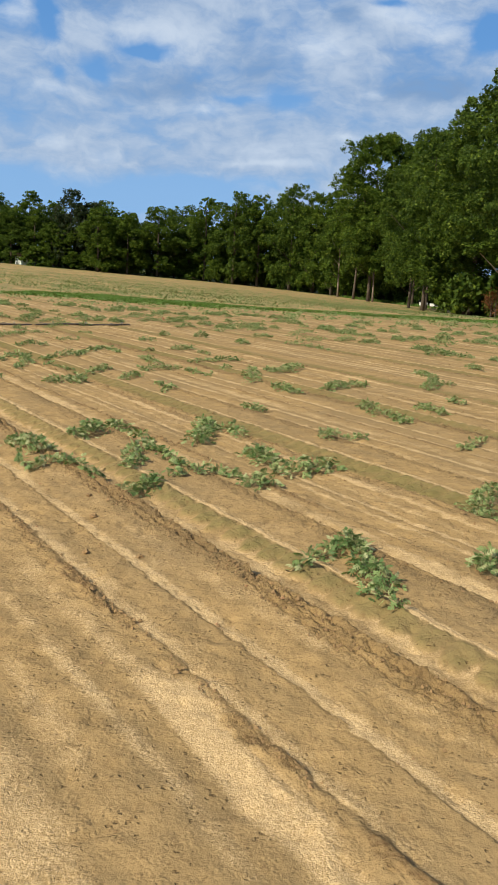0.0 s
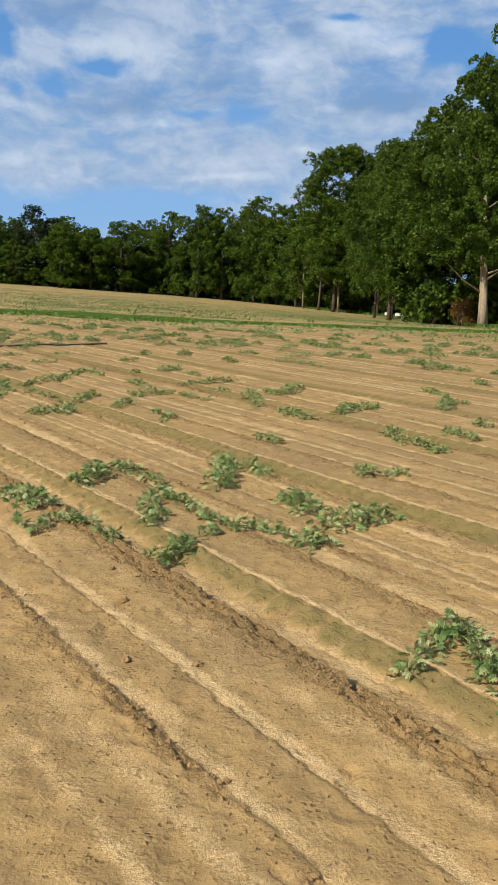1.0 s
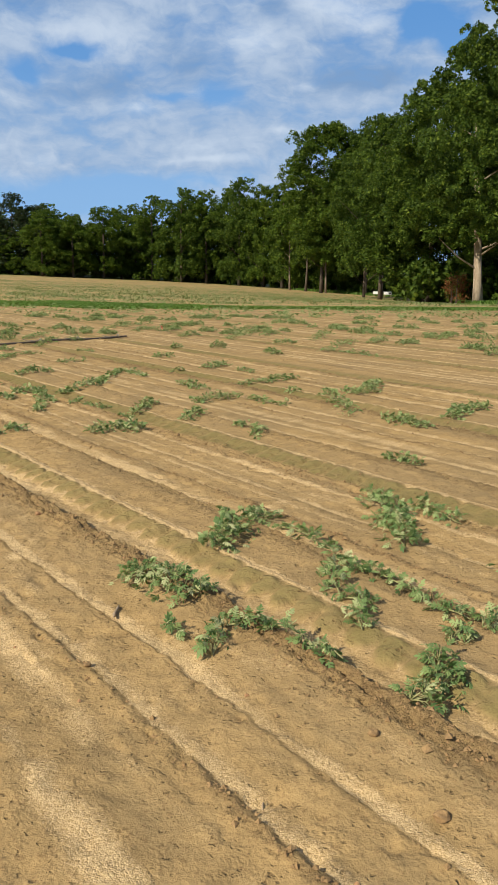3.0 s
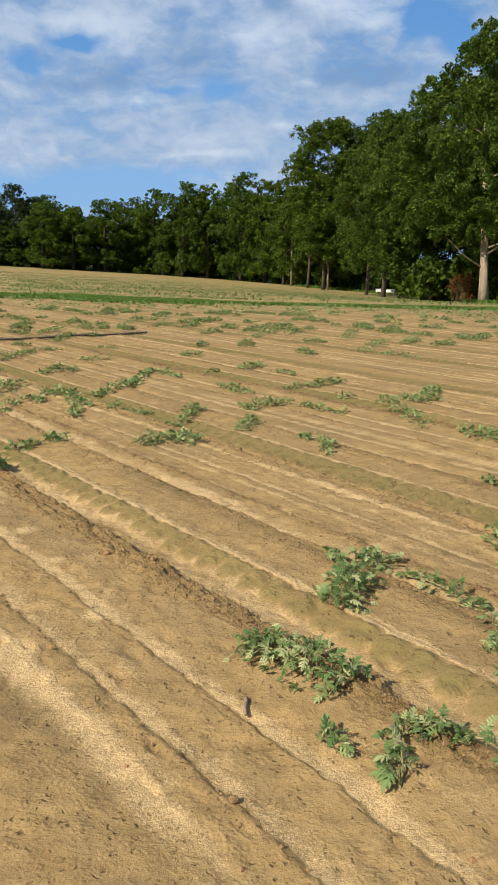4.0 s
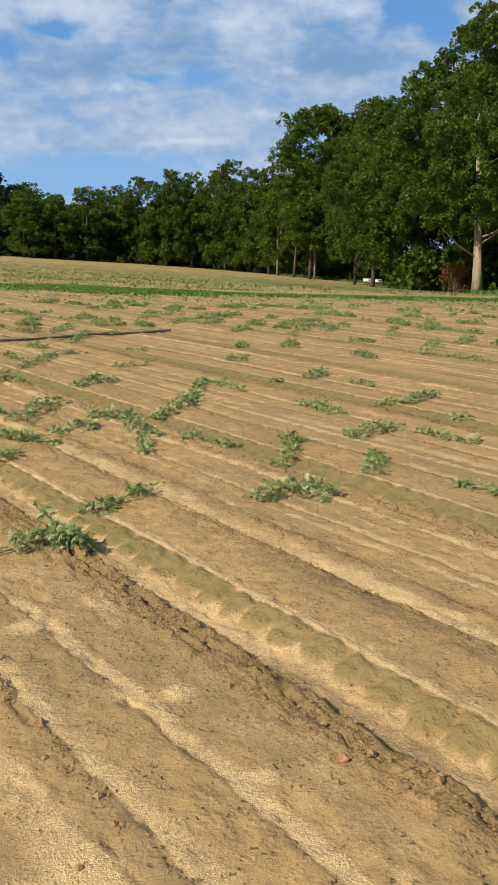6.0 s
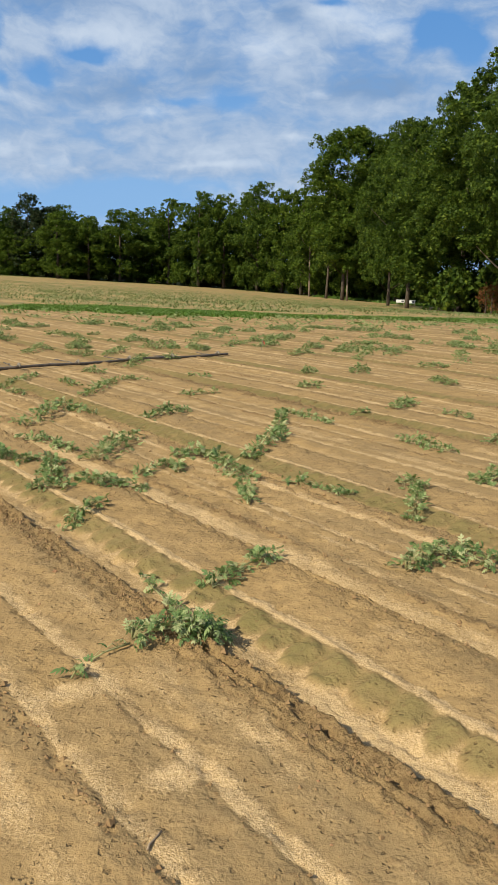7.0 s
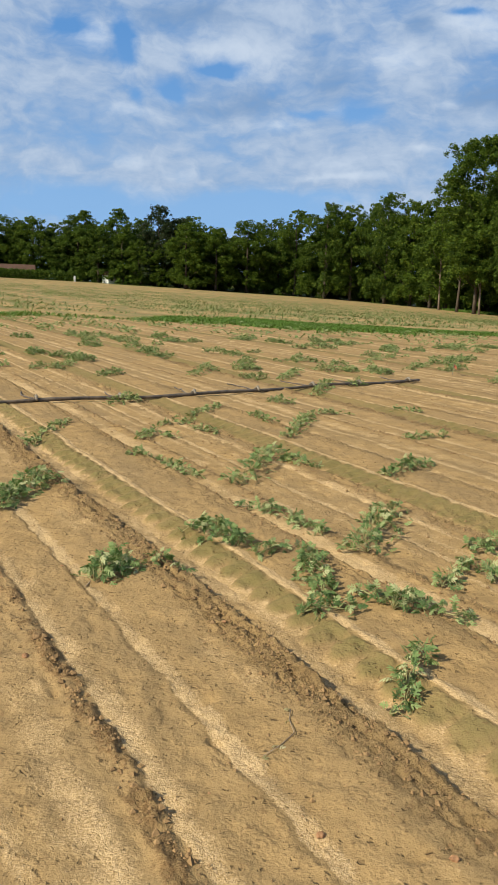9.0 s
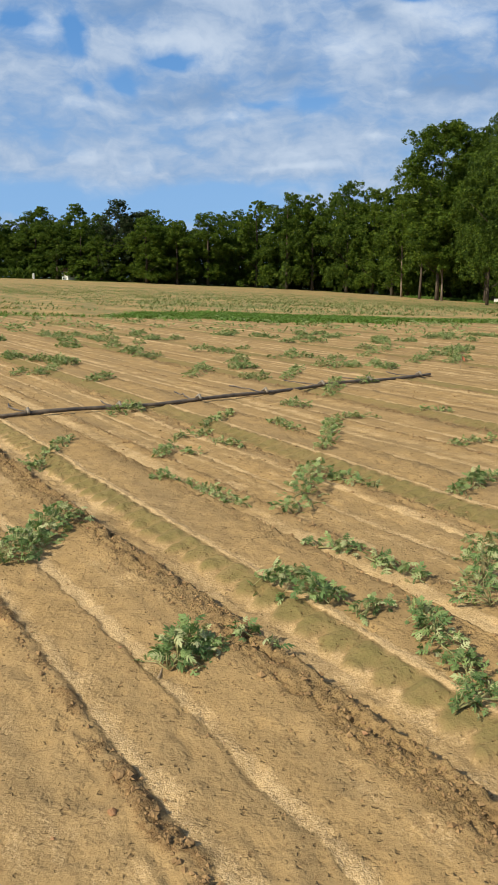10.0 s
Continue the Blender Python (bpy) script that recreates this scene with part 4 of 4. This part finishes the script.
def tree_model(kind, seed, tall, wide, low, count, size, mat, shape="round", girth=0.35, bark=None, lobes=50, lean=0.0, fine=True, clump=(0.24, 0.42)):
    crown, centres = crown_mesh("crown", tall, wide, low, count, size, seed, mat, shape, lobes, fine, clump)
    return (crown, trunk_mesh("trunk", tall, girth, low, centres, seed, bark or BARK, lean), tall, kind)


def plant_tree(model, x, y, tall, turn, label, group="trees of the wood's edge", broad=1.0):
    crown, trunk, base_tall, kind = model
    tree = new(kind)
    s = tall / base_tall
    tree.location = (x, y, float(land(x, y)) - 0.1)
    tree.rotation_euler = (0, 0, turn)
    tree.scale = (s * broad, s * broad, s)
    for name, me in (("trunk", trunk), ("crown", crown)):
        new(name, me).parent = tree
    return tagged(tree, label, "tree", group)


rng = np.random.default_rng(21)
WOOD_TREES = [
    tree_model("broadleaf_tree", 1, 25, 7.4, 1.5, 22000, 0.28, TREE_LEAF, fine=False),
    tree_model("broadleaf_tree", 2, 25, 6.4, 1.0, 22000, 0.28, TREE_PALE, "tower", fine=False),
    tree_model("broadleaf_tree", 3, 25, 7.0, 2.0, 22000, 0.28, TREE_PALE, fine=False),
    tree_model("broadleaf_tree", 4, 25, 6.0, 1.0, 22000, 0.28, TREE_PALE, "tower", fine=False),
    tree_model("pine_tree", 5, 25, 6.2, 3.0, 22000, 0.26, TREE_PINE, "tower", 0.3, None, 64, fine=False),
    tree_model("broadleaf_tree", 6, 25, 7.8, 2.5, 22000, 0.28, TREE_LEAF, "round", 0.4, None, 64, fine=False),
]
# x, y, height, model
EDGE_LEFT = [
    (20, 292, 17, 0), (30, 296, 18, 5), (37, 288, 19, 1), (44, 292, 18, 5), (50, 284, 18, 2), (62, 277, 19, 0), (58, 290, 17, 3), (66, 284, 21, 1), (74, 277, 22, 1), (80, 284, 18, 0), (82, 261, 23, 4), (88, 259, 20, 4),
    (96, 266, 19, 5), (86, 248, 18, 2), (94, 245, 17, 3), (103, 244, 20, 2), (117, 258, 22, 5), (117, 241, 24, 1),
]
EDGE_RIGHT = [
    (122, 232, 26, 0), (128, 228, 26, 3), (140, 236, 28, 1), (133, 218, 29, 0), (136, 210, 27, 2), (137.5, 203, 27.5, 3), (139, 192, 29, 2),
    (140, 182, 33, 1), (139, 172, 35, 5), (136, 163, 36, 0), (139, 180, 22, 2), (141, 160, 24, 0),
]
BEHIND = [(x + 9 + 2 * (k % 3), y + 11, h * 0.92, (m + 2) % 6) for k, (x, y, h, m) in enumerate((EDGE_LEFT + EDGE_RIGHT)[::2])]
FILL = []
for k in range(30):
    a = math.radians(4 + 37 * k / 30 + rng.uniform(-0.3, 0.3))
    r = -float(wood_edge(0.001 * math.sin(a), 0.001 * math.cos(a))) + rng.uniform(4, 9)
    FILL.append((r * math.sin(a), r * math.cos(a), float(np.interp(k, [0, 10, 18, 24, 30], [16, 16, 19, 22, 26])) * rng.uniform(0.75, 1.05), int(rng.integers(6))))
for k in range(9):
    a, r = math.radians(42.5 + 1.6 * k), 150 - 3.5 * k + rng.uniform(-6, 6)
    FILL.append((r * math.sin(a), r * math.cos(a), rng.uniform(20, 27), int(rng.integers(3))))
KINDS = {0: "dense dark green broadleaf tree at the field's edge", 1: "tall narrow green broadleaf tree in the wood", 2: "yellowish green broadleaf tree at the wood's edge",
         3: "slender light green broadleaf tree", 4: "dark brownish green pine tree in the wood", 5: "broad dark green tree among the wood"}
for x, y, h, k in EDGE_LEFT + EDGE_RIGHT + BEHIND + FILL:
    plant_tree(WOOD_TREES[k], x, y, h, rng.uniform(0, 6.28), KINDS[k], broad=float(np.clip(1.3 * 22 / h, 1.0, 1.5)))

# the nearer trees on the right of the field
BIG = tree_model("broadleaf_tree", 31, 33, 11.0, 8.5, 90000, 0.21, TREE_LEAF, "round", 0.50, BARK_PALE, 120, 0.045, False, (0.12, 0.25))
BIG_DARK = (BIG[0], trunk_mesh("trunk", 33, 0.4, 7.0, np.zeros((1, 3)) + 14, 35, BARK), 33, "broadleaf_tree")
BROAD = tree_model("broadleaf_tree", 32, 36, 10.0, 8.0, 52000, 0.26, TREE_LEAF, "round", 0.3, None, 110, 0.0, False, (0.17, 0.32))
MAPLE = tree_model("broadleaf_tree", 33, 28, 7.5, 5.0, 50000, 0.21, TREE_LEAF, "tower", 0.26, None, 100, 0.0, False, (0.15, 0.30))
SLIM = tree_model("broadleaf_tree", 36, 25, 5.0, 6.0, 12000, 0.34, TREE_LEAF, "round", 0.28, BARK, 30, 0.06, False)
SLIM_PALE = tree_model("broadleaf_tree", 37, 25, 5.0, 6.5, 12000, 0.34, TREE_PALE, "round", 0.24, BARK_MID, 30, 0.02, False)
DOME = tree_model("broadleaf_tree", 38, 36, 8.0, 8.0, 60000, 0.25, TREE_PALE, "dome", 0.3, None, 150, 0.0, False, (0.18, 0.34))
for model, x, y, h, b, label in (
        (DOME, 124.0, 167.5, 36.5, 1.25, "tall airy broadleaf tree with a wide crown"),
        (BROAD, 131, 160, 36, 0.9, "tall broadleaf tree with a spreading crown"),
        (MAPLE, 113, 139, 27, 1.0, "dense yellowish green tree branching to the ground"),
        (BROAD, 108, 128, 32, 0.9, "large dark green broadleaf tree"),
        (MAPLE, 99, 118, 29, 1.1, "dense green tree with leafy low boughs"),
        (BIG_DARK, 96.6, 103.8, 31, 1.0, "large dark green broadleaf tree"),
        (BIG, 86.0, 83.8, 32, 1.2, "huge dark green tree with a thick pale trunk"),
        (BIG_DARK, 70.5, 66.1, 30, 0.9, "large leafy tree with a vine-covered trunk"),
        (SLIM, 126.5, 177, 26, 1.0, "slim leaning tree at the wood's edge"),
        (SLIM_PALE, 128.8, 187, 24, 1.0, "slim tree with a pale bare trunk"),
        (SLIM_PALE, 124.4, 166.3, 23, 1.0, "slim tree with a pale bare trunk"),
        (BROAD, 100, 88, 33, 1.0, "tall dark green tree deep in the wood")):
    plant_tree(model, x, y, h, 2.36 if model is BIG else rng.uniform(0, 6.28), label, broad=b)

# shrubs along the foot of the wood
SHRUBS = [tree_model("shrub", 51, 4.0, 2.4, 0.3, 1500, 0.28, TREE_LEAF, "round", 0.08, None, 16),
          tree_model("shrub", 52, 4.0, 2.0, 0.2, 1500, 0.28, TREE_PALE, "round", 0.08, None, 16),
          tree_model("shrub", 53, 4.0, 2.0, 0.8, 700, 0.13, RUST_LEAF, "round", 0.08, None, 22)]
for k in range(64):
    a = math.radians(5 + 38 * k / 64 + rng.uniform(-0.3, 0.3))
    edge = -float(wood_edge(0.001 * math.sin(a), 0.001 * math.cos(a)))
    r = edge + rng.uniform(2, 12)
    plant_tree(SHRUBS[k % 2], r * math.sin(a), r * math.cos(a), rng.uniform(2.5, 6.5), rng.uniform(0, 6.28), "leafy green shrub at the foot of the wood", "shrubs of the wood's edge", rng.uniform(0.9, 1.4))
for k in range(16):
    a, r = math.radians(42.5 + 0.65 * k), rng.uniform(134, 146)
    plant_tree(SHRUBS[k % 2], r * math.sin(a), r * math.cos(a), rng.uniform(4, 7.5), rng.uniform(0, 6.28), "leafy green shrub under the large trees", "shrubs of the wood's edge", rng.uniform(0.8, 1.0))
for x, y, h in ((87.0, 88.6, 4.0), (89.0, 91.5, 3.4)):
    plant_tree(SHRUBS[2], x, y, h, rng.uniform(0, 6.28), "rust-brown withered shrub under the large tree", "shrubs of the wood's edge")


# ---------------------------------------------------------------- irrigation hose
def hose():
    thing = new("irrigation_hose")
    pts = []
    for i in range(91):
        t = i / 90
        x = -2.0 + 11.0 * t
        y = 21.2 + 0.20 * (x - 0.5) + 0.10 * math.sin(x * 1.1) + 0.014 * max(0, x - 5) ** 2
        pts.append((x, y, 0.035 + 0.01 * math.sin(x * 2.9)))
    v, f = tube(pts, [0.024 + 0.002 * math.sin(i * 0.9) for i in range(91)], 8)
    mesh_object("pipe", v, f, HOSE, thing, True)
    for x in np.arange(0.2, 8.9, 1.08):
        i = int((x + 2.0) / 11.0 * 90)
        px, py, pz = pts[i]
        v, f = joined([tube([(px, py - 0.06, pz + 0.01), (px, py, pz + 0.055), (px, py + 0.10, pz + 0.01)], [0.018, 0.02, 0.016], 6)])
        mesh_object("connector", v, f, FITTING, thing, True)
        ln = rng.uniform(0.5, 0.9)
        q = [(px - SKEW * s + 0.05 * math.sin(s * 5 + x), py + 0.1 + s, height(px - SKEW * s, py + 0.1 + s) + 0.012) for s in np.linspace(0, ln, 8)]
        v, f = tube(q, [0.009] * 8, 5)
        mesh_object("drip_tape", v, f, HOSE, thing, True)
    tagged(thing, "black dusty irrigation hose lying across the soil rows", "hose")


hose()


# ---------------------------------------------------------------- clods, stones and sticks
def lump(x, y, z, s, r):
    """A small angular crumb."""
    d = [(1, 0, 0.1), (-1, 0, -0.1), (0, 1, 0), (0, -1, 0.1), (0, 0, 0.8), (0, 0, -0.6)]
    f = [(0, 2, 4), (2, 1, 4), (1, 3, 4), (3, 0, 4), (2, 0, 5), (1, 2, 5), (3, 1, 5), (0, 3, 5)]
    k = [r.uniform(0.55, 1.3) for _ in d]
    a = r.uniform(0, 1.6)
    c, n = math.cos(a) * s, math.sin(a) * s
    return [(x + (p[0] * c - p[1] * n) * q, y + (p[0] * n + p[1] * c) * q, z + p[2] * s * q) for p, q in zip(d, k)], f


def clods():
    r = random.Random(7)
    pieces, stones = [], []
    dense = vnoise(np.arange(0, 30, 0.05)[:, None] * 1.3, np.arange(-2, 20)[None, :] * 3.0, 29)
    for _ in range(42000):
        y = r.uniform(2.0, 21.0)
        bed = r.choice((0, 0, 0, 1, 1, 2, -1))
        kind = r.random()
        u = min(2.06, r.gauss(1.96, 0.085)) if kind < 0.5 else r.gauss(1.14, 0.026) if kind < 0.68 else r.gauss(1.462, 0.014) if kind < 0.76 else r.gauss(1.64, 0.14) if kind < 0.88 else r.uniform(0.6, 3.0)
        x = u + row_start(bed) - SKEW * (y - 10)
        if x < 0.5 or (kind < 0.68 and r.random() > 0.2 + 0.8 * dense[int(y * 20), bed + (11 if kind < 0.5 else 2)]):
            continue
        s = (0.0015 + 0.005 * r.random() ** 2) * (2.0 if r.random() < 0.05 else 1) * (1.6 if kind < 0.68 else 0.9)
        pieces.append((x, y, s))
    # the further beds show only their coarser crumbs
    for _ in range(9000):
        y, bed = r.uniform(7.0, 27.0), r.randrange(1, 8)
        u = r.gauss(1.98, 0.10) if r.random() < 0.5 else r.gauss(1.14, 0.05) if r.random() < 0.4 else r.uniform(0.95, 2.95)
        pieces.append((u + row_start(bed) - SKEW * (y - 10), y, 0.005 + 0.012 * r.random() ** 2))
    # coarse crumbs broken from the brink and the path's edge
    for _ in range(3000):
        y, kind = r.uniform(2.0, 21.0), r.random()
        u = min(2.08, r.gauss(1.985, 0.055)) if kind < 0.62 else r.gauss(1.13, 0.03) if kind < 0.8 else r.gauss(2.93, 0.04)
        if kind < 0.8 and r.random() > 0.15 + 0.85 * dense[int(y * 20), 11 if kind < 0.62 else 2] or (0.62 < kind < 0.8 and 5.5 < y < 11.3):
            continue
        pieces.append((u - SKEW * (y - 10), y, 0.005 + 0.010 * r.random() ** 2))
    for _ in range(35):
        y = r.uniform(2.0, 18.0)
        stones.append((r.uniform(0.6, 2.2) - SKEW * (y - 10), y, r.uniform(0.005, 0.013)))
    for name, items, mat, label, cat in (("soil_clods", pieces, CLAY, "small dark clods of crusted soil on the rows", "soil"),
                                         ("pebbles", stones, RUSTSTONE, "rust-brown pebbles scattered over the sand", "stone")):
        xs, ys = np.array([p[0] for p in items]), np.array([p[1] for p in items])
        zs = land(xs, ys) + field(xs, ys)[0]
        v, f = joined([lump(x, y, z + s * 0.25, s, r) for (x, y, s), z in zip(items, zs)])
        tagged(mesh_object(name, v, f, mat), label, cat, kind="stuff")


clods()


def stick(x, y, length, turn, thick, label, mat=WOOD):
    z = height(x, y)
    pts = [(length * (t - 0.5), 0.003 * math.sin(t * 5), thick * 0.9 + 0.002 * math.sin(t * 9)) for t in (0, 0.25, 0.5, 0.75, 1)]
    v, f = tube(pts, [thick * 0.7, thick, thick * 0.95, thick * 0.85, thick * 0.5], 6)
    me = mesh_object("stick", v, f, mat, None, True)
    me.location, me.rotation_euler = (x, y, z), (0, 0, turn)
    return tagged(me, label, "stick")


stick(1.665, 7.165, 0.13, 1.0, 0.009, "short weathered grey-brown stick on the sand")
stick(1.30, 14.93, 0.14, 1.1, 0.008, "short pale stick on sand beside a vine")
stick(0.84, 9.64, 0.10, 0.5, 0.005, "thin pale twig on the sandy path", STEM)
stick(1.20, 10.20, 0.09, 0.7, 0.004, "thin pale twig on the sandy path")
stick(1.45, 5.56, 0.09, 0.9, 0.004, "thin dark twig lying on the crusted soil")


def clod(x, y, size, mat, label, seed):
    """One larger lump of crusted soil or clay."""
    r = random.Random(seed)
    bm = bmesh.new()
    bmesh.ops.create_icosphere(bm, subdivisions=2, radius=size)
    off = Vector((r.uniform(0, 9), r.uniform(0, 9), r.uniform(0, 9)))
    for v in bm.verts:
        d = v.co.normalized()
        v.co = v.co * (0.8 + 0.5 * noise.noise(d * 1.6 + off) + 0.22 * noise.noise(d * 5 + off))
        v.co.z *= 0.65
    me = bpy.data.meshes.new("soil_clod")
    bm.to_mesh(me)
    bm.free()
    me.materials.append(mat)
    ob = new("soil_clod", me)
    ob.location, ob.rotation_euler = (x, y, height(x, y) + size * 0.25), (0, 0, r.uniform(0, 6))
    tagged(ob, label, "clod")


for k, (x, y, size) in enumerate(((1.84, 5.19, 0.032), (1.96, 5.64, 0.026), (1.82, 4.33, 0.024), (1.56, 4.51, 0.026), (1.33, 6.7, 0.02), (0.93, 14.3, 0.028), (0.99, 13.9, 0.024))):
    clod(x, y, size, CLAY, "dark lump of crusted soil on the row", k)
for k, (x, y, size) in enumerate(((1.70, 12.40, 0.016), (1.90, 8.95, 0.024), (0.85, 14.13, 0.018), (1.42, 12.65, 0.016), (1.15, 9.05, 0.014))):
    clod(x, y, size, RUSTSTONE, "rust-red clay lump on the sandy row", 20 + k)


DRY = []
for me in LEAVES[:3]:
    dry = me.copy()
    dry.materials[0] = DRY_LEAF
    DRY.append(dry)


def dry_sprig(points, seed):
    """A withered bit of vine."""
    r = random.Random(seed)
    thing = new("dry_sprig")
    base = Vector((*points[0], height(*points[0])))
    thing.location = base
    line = [Vector((x, y, height(x, y) + 0.003 + r.uniform(0, 0.006))) - base for x, y in points]
    v, f = tube(line, [0.0018] * len(line), 5)
    mesh_object("stem", v, f, WOOD, thing, True)
    for k in range(6):
        p = line[r.randrange(len(line))]
        leaf = new("leaf", DRY[r.randrange(len(DRY))])
        leaf.parent = thing
        q = r.uniform(0.025, 0.04)
        leaf.matrix_basis = Matrix.Translation(p) @ Euler((r.uniform(-0.6, 0.6), r.uniform(-0.8, 0.8), r.uniform(0, 6.28))).to_matrix().to_4x4() @ Matrix.Diagonal((q, q, q, 1))
    tagged(thing, "withered straw-coloured sprig of vine on the soil", "plant")


dry_sprig([(1.66, 13.32), (1.62, 13.25), (1.60, 13.17), (1.52, 13.12), (1.44, 13.08)], 3)
dry_sprig([(2.78, 6.05), (2.85, 6.12), (2.92, 6.16)], 4)


# ---------------------------------------------------------------- far things at the wood's edge
def bin_box(x, y, turn):
    thing = new("white_bin")
    thing.location, thing.rotation_euler = (x, y, float(land(x, y))), (0, 0, turn)
    v, f = box(0, 0, 0.75, 1.75, 1.2, 0.55, 0.06)
    mesh_object("body", v, f, WHITE, thing)
    v, f = box(0, 0, 1.06, 1.85, 1.3, 0.08, 0.03)
    mesh_object("lid", v, f, WHITE, thing)
    # a dark plate on the closed front stands for the shade of an open face
    v, f = box(0.45, -0.61, 0.8, 0.5, 0.03, 0.25, 0.008)
    mesh_object("opening", v, f, DARK, thing)
    for sx in (-0.7, 0.7):
        v, f = box(sx, 0, 0.22, 0.14, 1.1, 0.5, 0.02)
        mesh_object("runner", v, f, WOOD, thing)
    tagged(thing, "white box bin on runners in the grass", "bin", "white bins")


bin_box(128.0, 152.4, -0.68)
bin_box(129.7, 150.9, -0.75)


def shed(x, y, turn):
    thing = new("shed")
    thing.location, thing.rotation_euler = (x, y, float(land(x, y))), (0, 0, turn)
    v, f = box(0, 0, 1.3, 9, 4, 2.6, 0.03)
    mesh_object("wall", v, f, WOOD, thing)
    roof = [(-5, -2.6, 2.5), (5, -2.6, 2.5), (5, 0, 4.0), (-5, 0, 4.0), (-5, 2.6, 2.5), (5, 2.6, 2.5), (-5, 0, 3.85), (5, 0, 3.85)]
    mesh_object("roof", roof, [(0, 1, 2, 3), (3, 2, 5, 4), (0, 6, 7, 1), (6, 4, 5, 7), (0, 3, 6), (3, 4, 6), (1, 7, 2), (2, 7, 5)], ROOF, thing)
    for sx in (-2.4, 0.4):
        v, f = box(sx, -2.01, 1.1, 1.8, 0.08, 2.2, 0.01)
        mesh_object("door", v, f, DARK, thing)
    tagged(thing, "low dark wooden shed with a rusty red roof", "shed")


shed(44, 276, -0.15)


def house(x, y, turn):
    thing = new("house")
    thing.location, thing.rotation_euler = (x, y, float(land(x, y))), (0, 0, turn)
    v, f = box(0, 0, 1.2, 6, 4, 2.4, 0.03)
    mesh_object("wall", v, f, WHITE, thing)
    roof = [(-3.4, -2.4, 2.38), (3.4, -2.4, 2.38), (3.4, 0, 3.5), (-3.4, 0, 3.5), (-3.4, 2.4, 2.38), (3.4, 2.4, 2.38)]
    mesh_object("roof", roof, [(0, 1, 2, 3), (3, 2, 5, 4), (0, 3, 4), (1, 5, 2), (0, 4, 5, 1)], ROOF, thing)
    for sx in (-1.9, 0.0, 1.9):
        v, f = box(sx, -2.02, 1.3, 0.8, 0.06, 1.1, 0.01)
        mesh_object("window", v, f, DARK, thing)
    tagged(thing, "low white house glimpsed between the trees", "house")


house(70.6, 267.0, 0.2)


def hedge():
    r = np.random.default_rng(3)
    n = 9000
    t = r.uniform(0, 1, n)
    x, y = 20 + 40 * t, 279 - 11 * t
    p = np.stack([x + r.normal(0, 0.5, n), y + r.normal(0, 0.5, n), r.uniform(0.0, 2.6, n)], 1)
    p[:, 2] += land(p[:, 0], p[:, 1])
    a, b = r.normal(0, 0.28, (n, 3)), r.normal(0, 0.28, (n, 3))
    v = np.stack([p, p + a, p + a * 0.6 + b], 1).reshape(-1, 3)
    ob = mesh_object("hedge", v, np.arange(3 * n).reshape(-1, 3), TREE_LEAF)
    tagged(ob, "clipped dark green hedge at the field's far end", "hedge")


hedge()


def post(x, y):
    v, f = box(0, 0, 0.8, 0.5, 0.4, 1.6, 0.06)
    ob = mesh_object("marker_post", v, f, WHITE)
    ob.location = (x, y, float(land(x, y)))
    tagged(ob, "white painted marker post beside the hedge", "post")


post(58.5, 266)


def marker_flag(x, y):
    """A small plastic flag on a wire, set in the row."""
    thing = new("marker_flag")
    thing.location = (x, y, height(x, y))
    v, f = tube([(0, 0, -0.05), (0.01, 0, 0.12), (0.03, 0, 0.26)], [0.003, 0.003, 0.003], 5)
    mesh_object("wire", v, f, FITTING, thing, True)
    grid = [(0.03 + 0.05 * s, 0.015 * math.sin(s * 5), 0.26 - 0.07 * s - 0.06 * q) for q in (0, 1) for s in (0, 0.33, 0.66, 1)]
    back = [(a, b + 0.002, c) for a, b, c in grid]
    f = [(k, k + 1, k + 5, k + 4) for k in range(3)] + [(k + 12, k + 13, k + 9, k + 8) for k in range(3)]
    mesh_object("flag", grid + back, f, FLAG, thing)
    tagged(thing, "small faded red marker flag on a wire among vines", "flag")


marker_flag(10.33, 23.93)
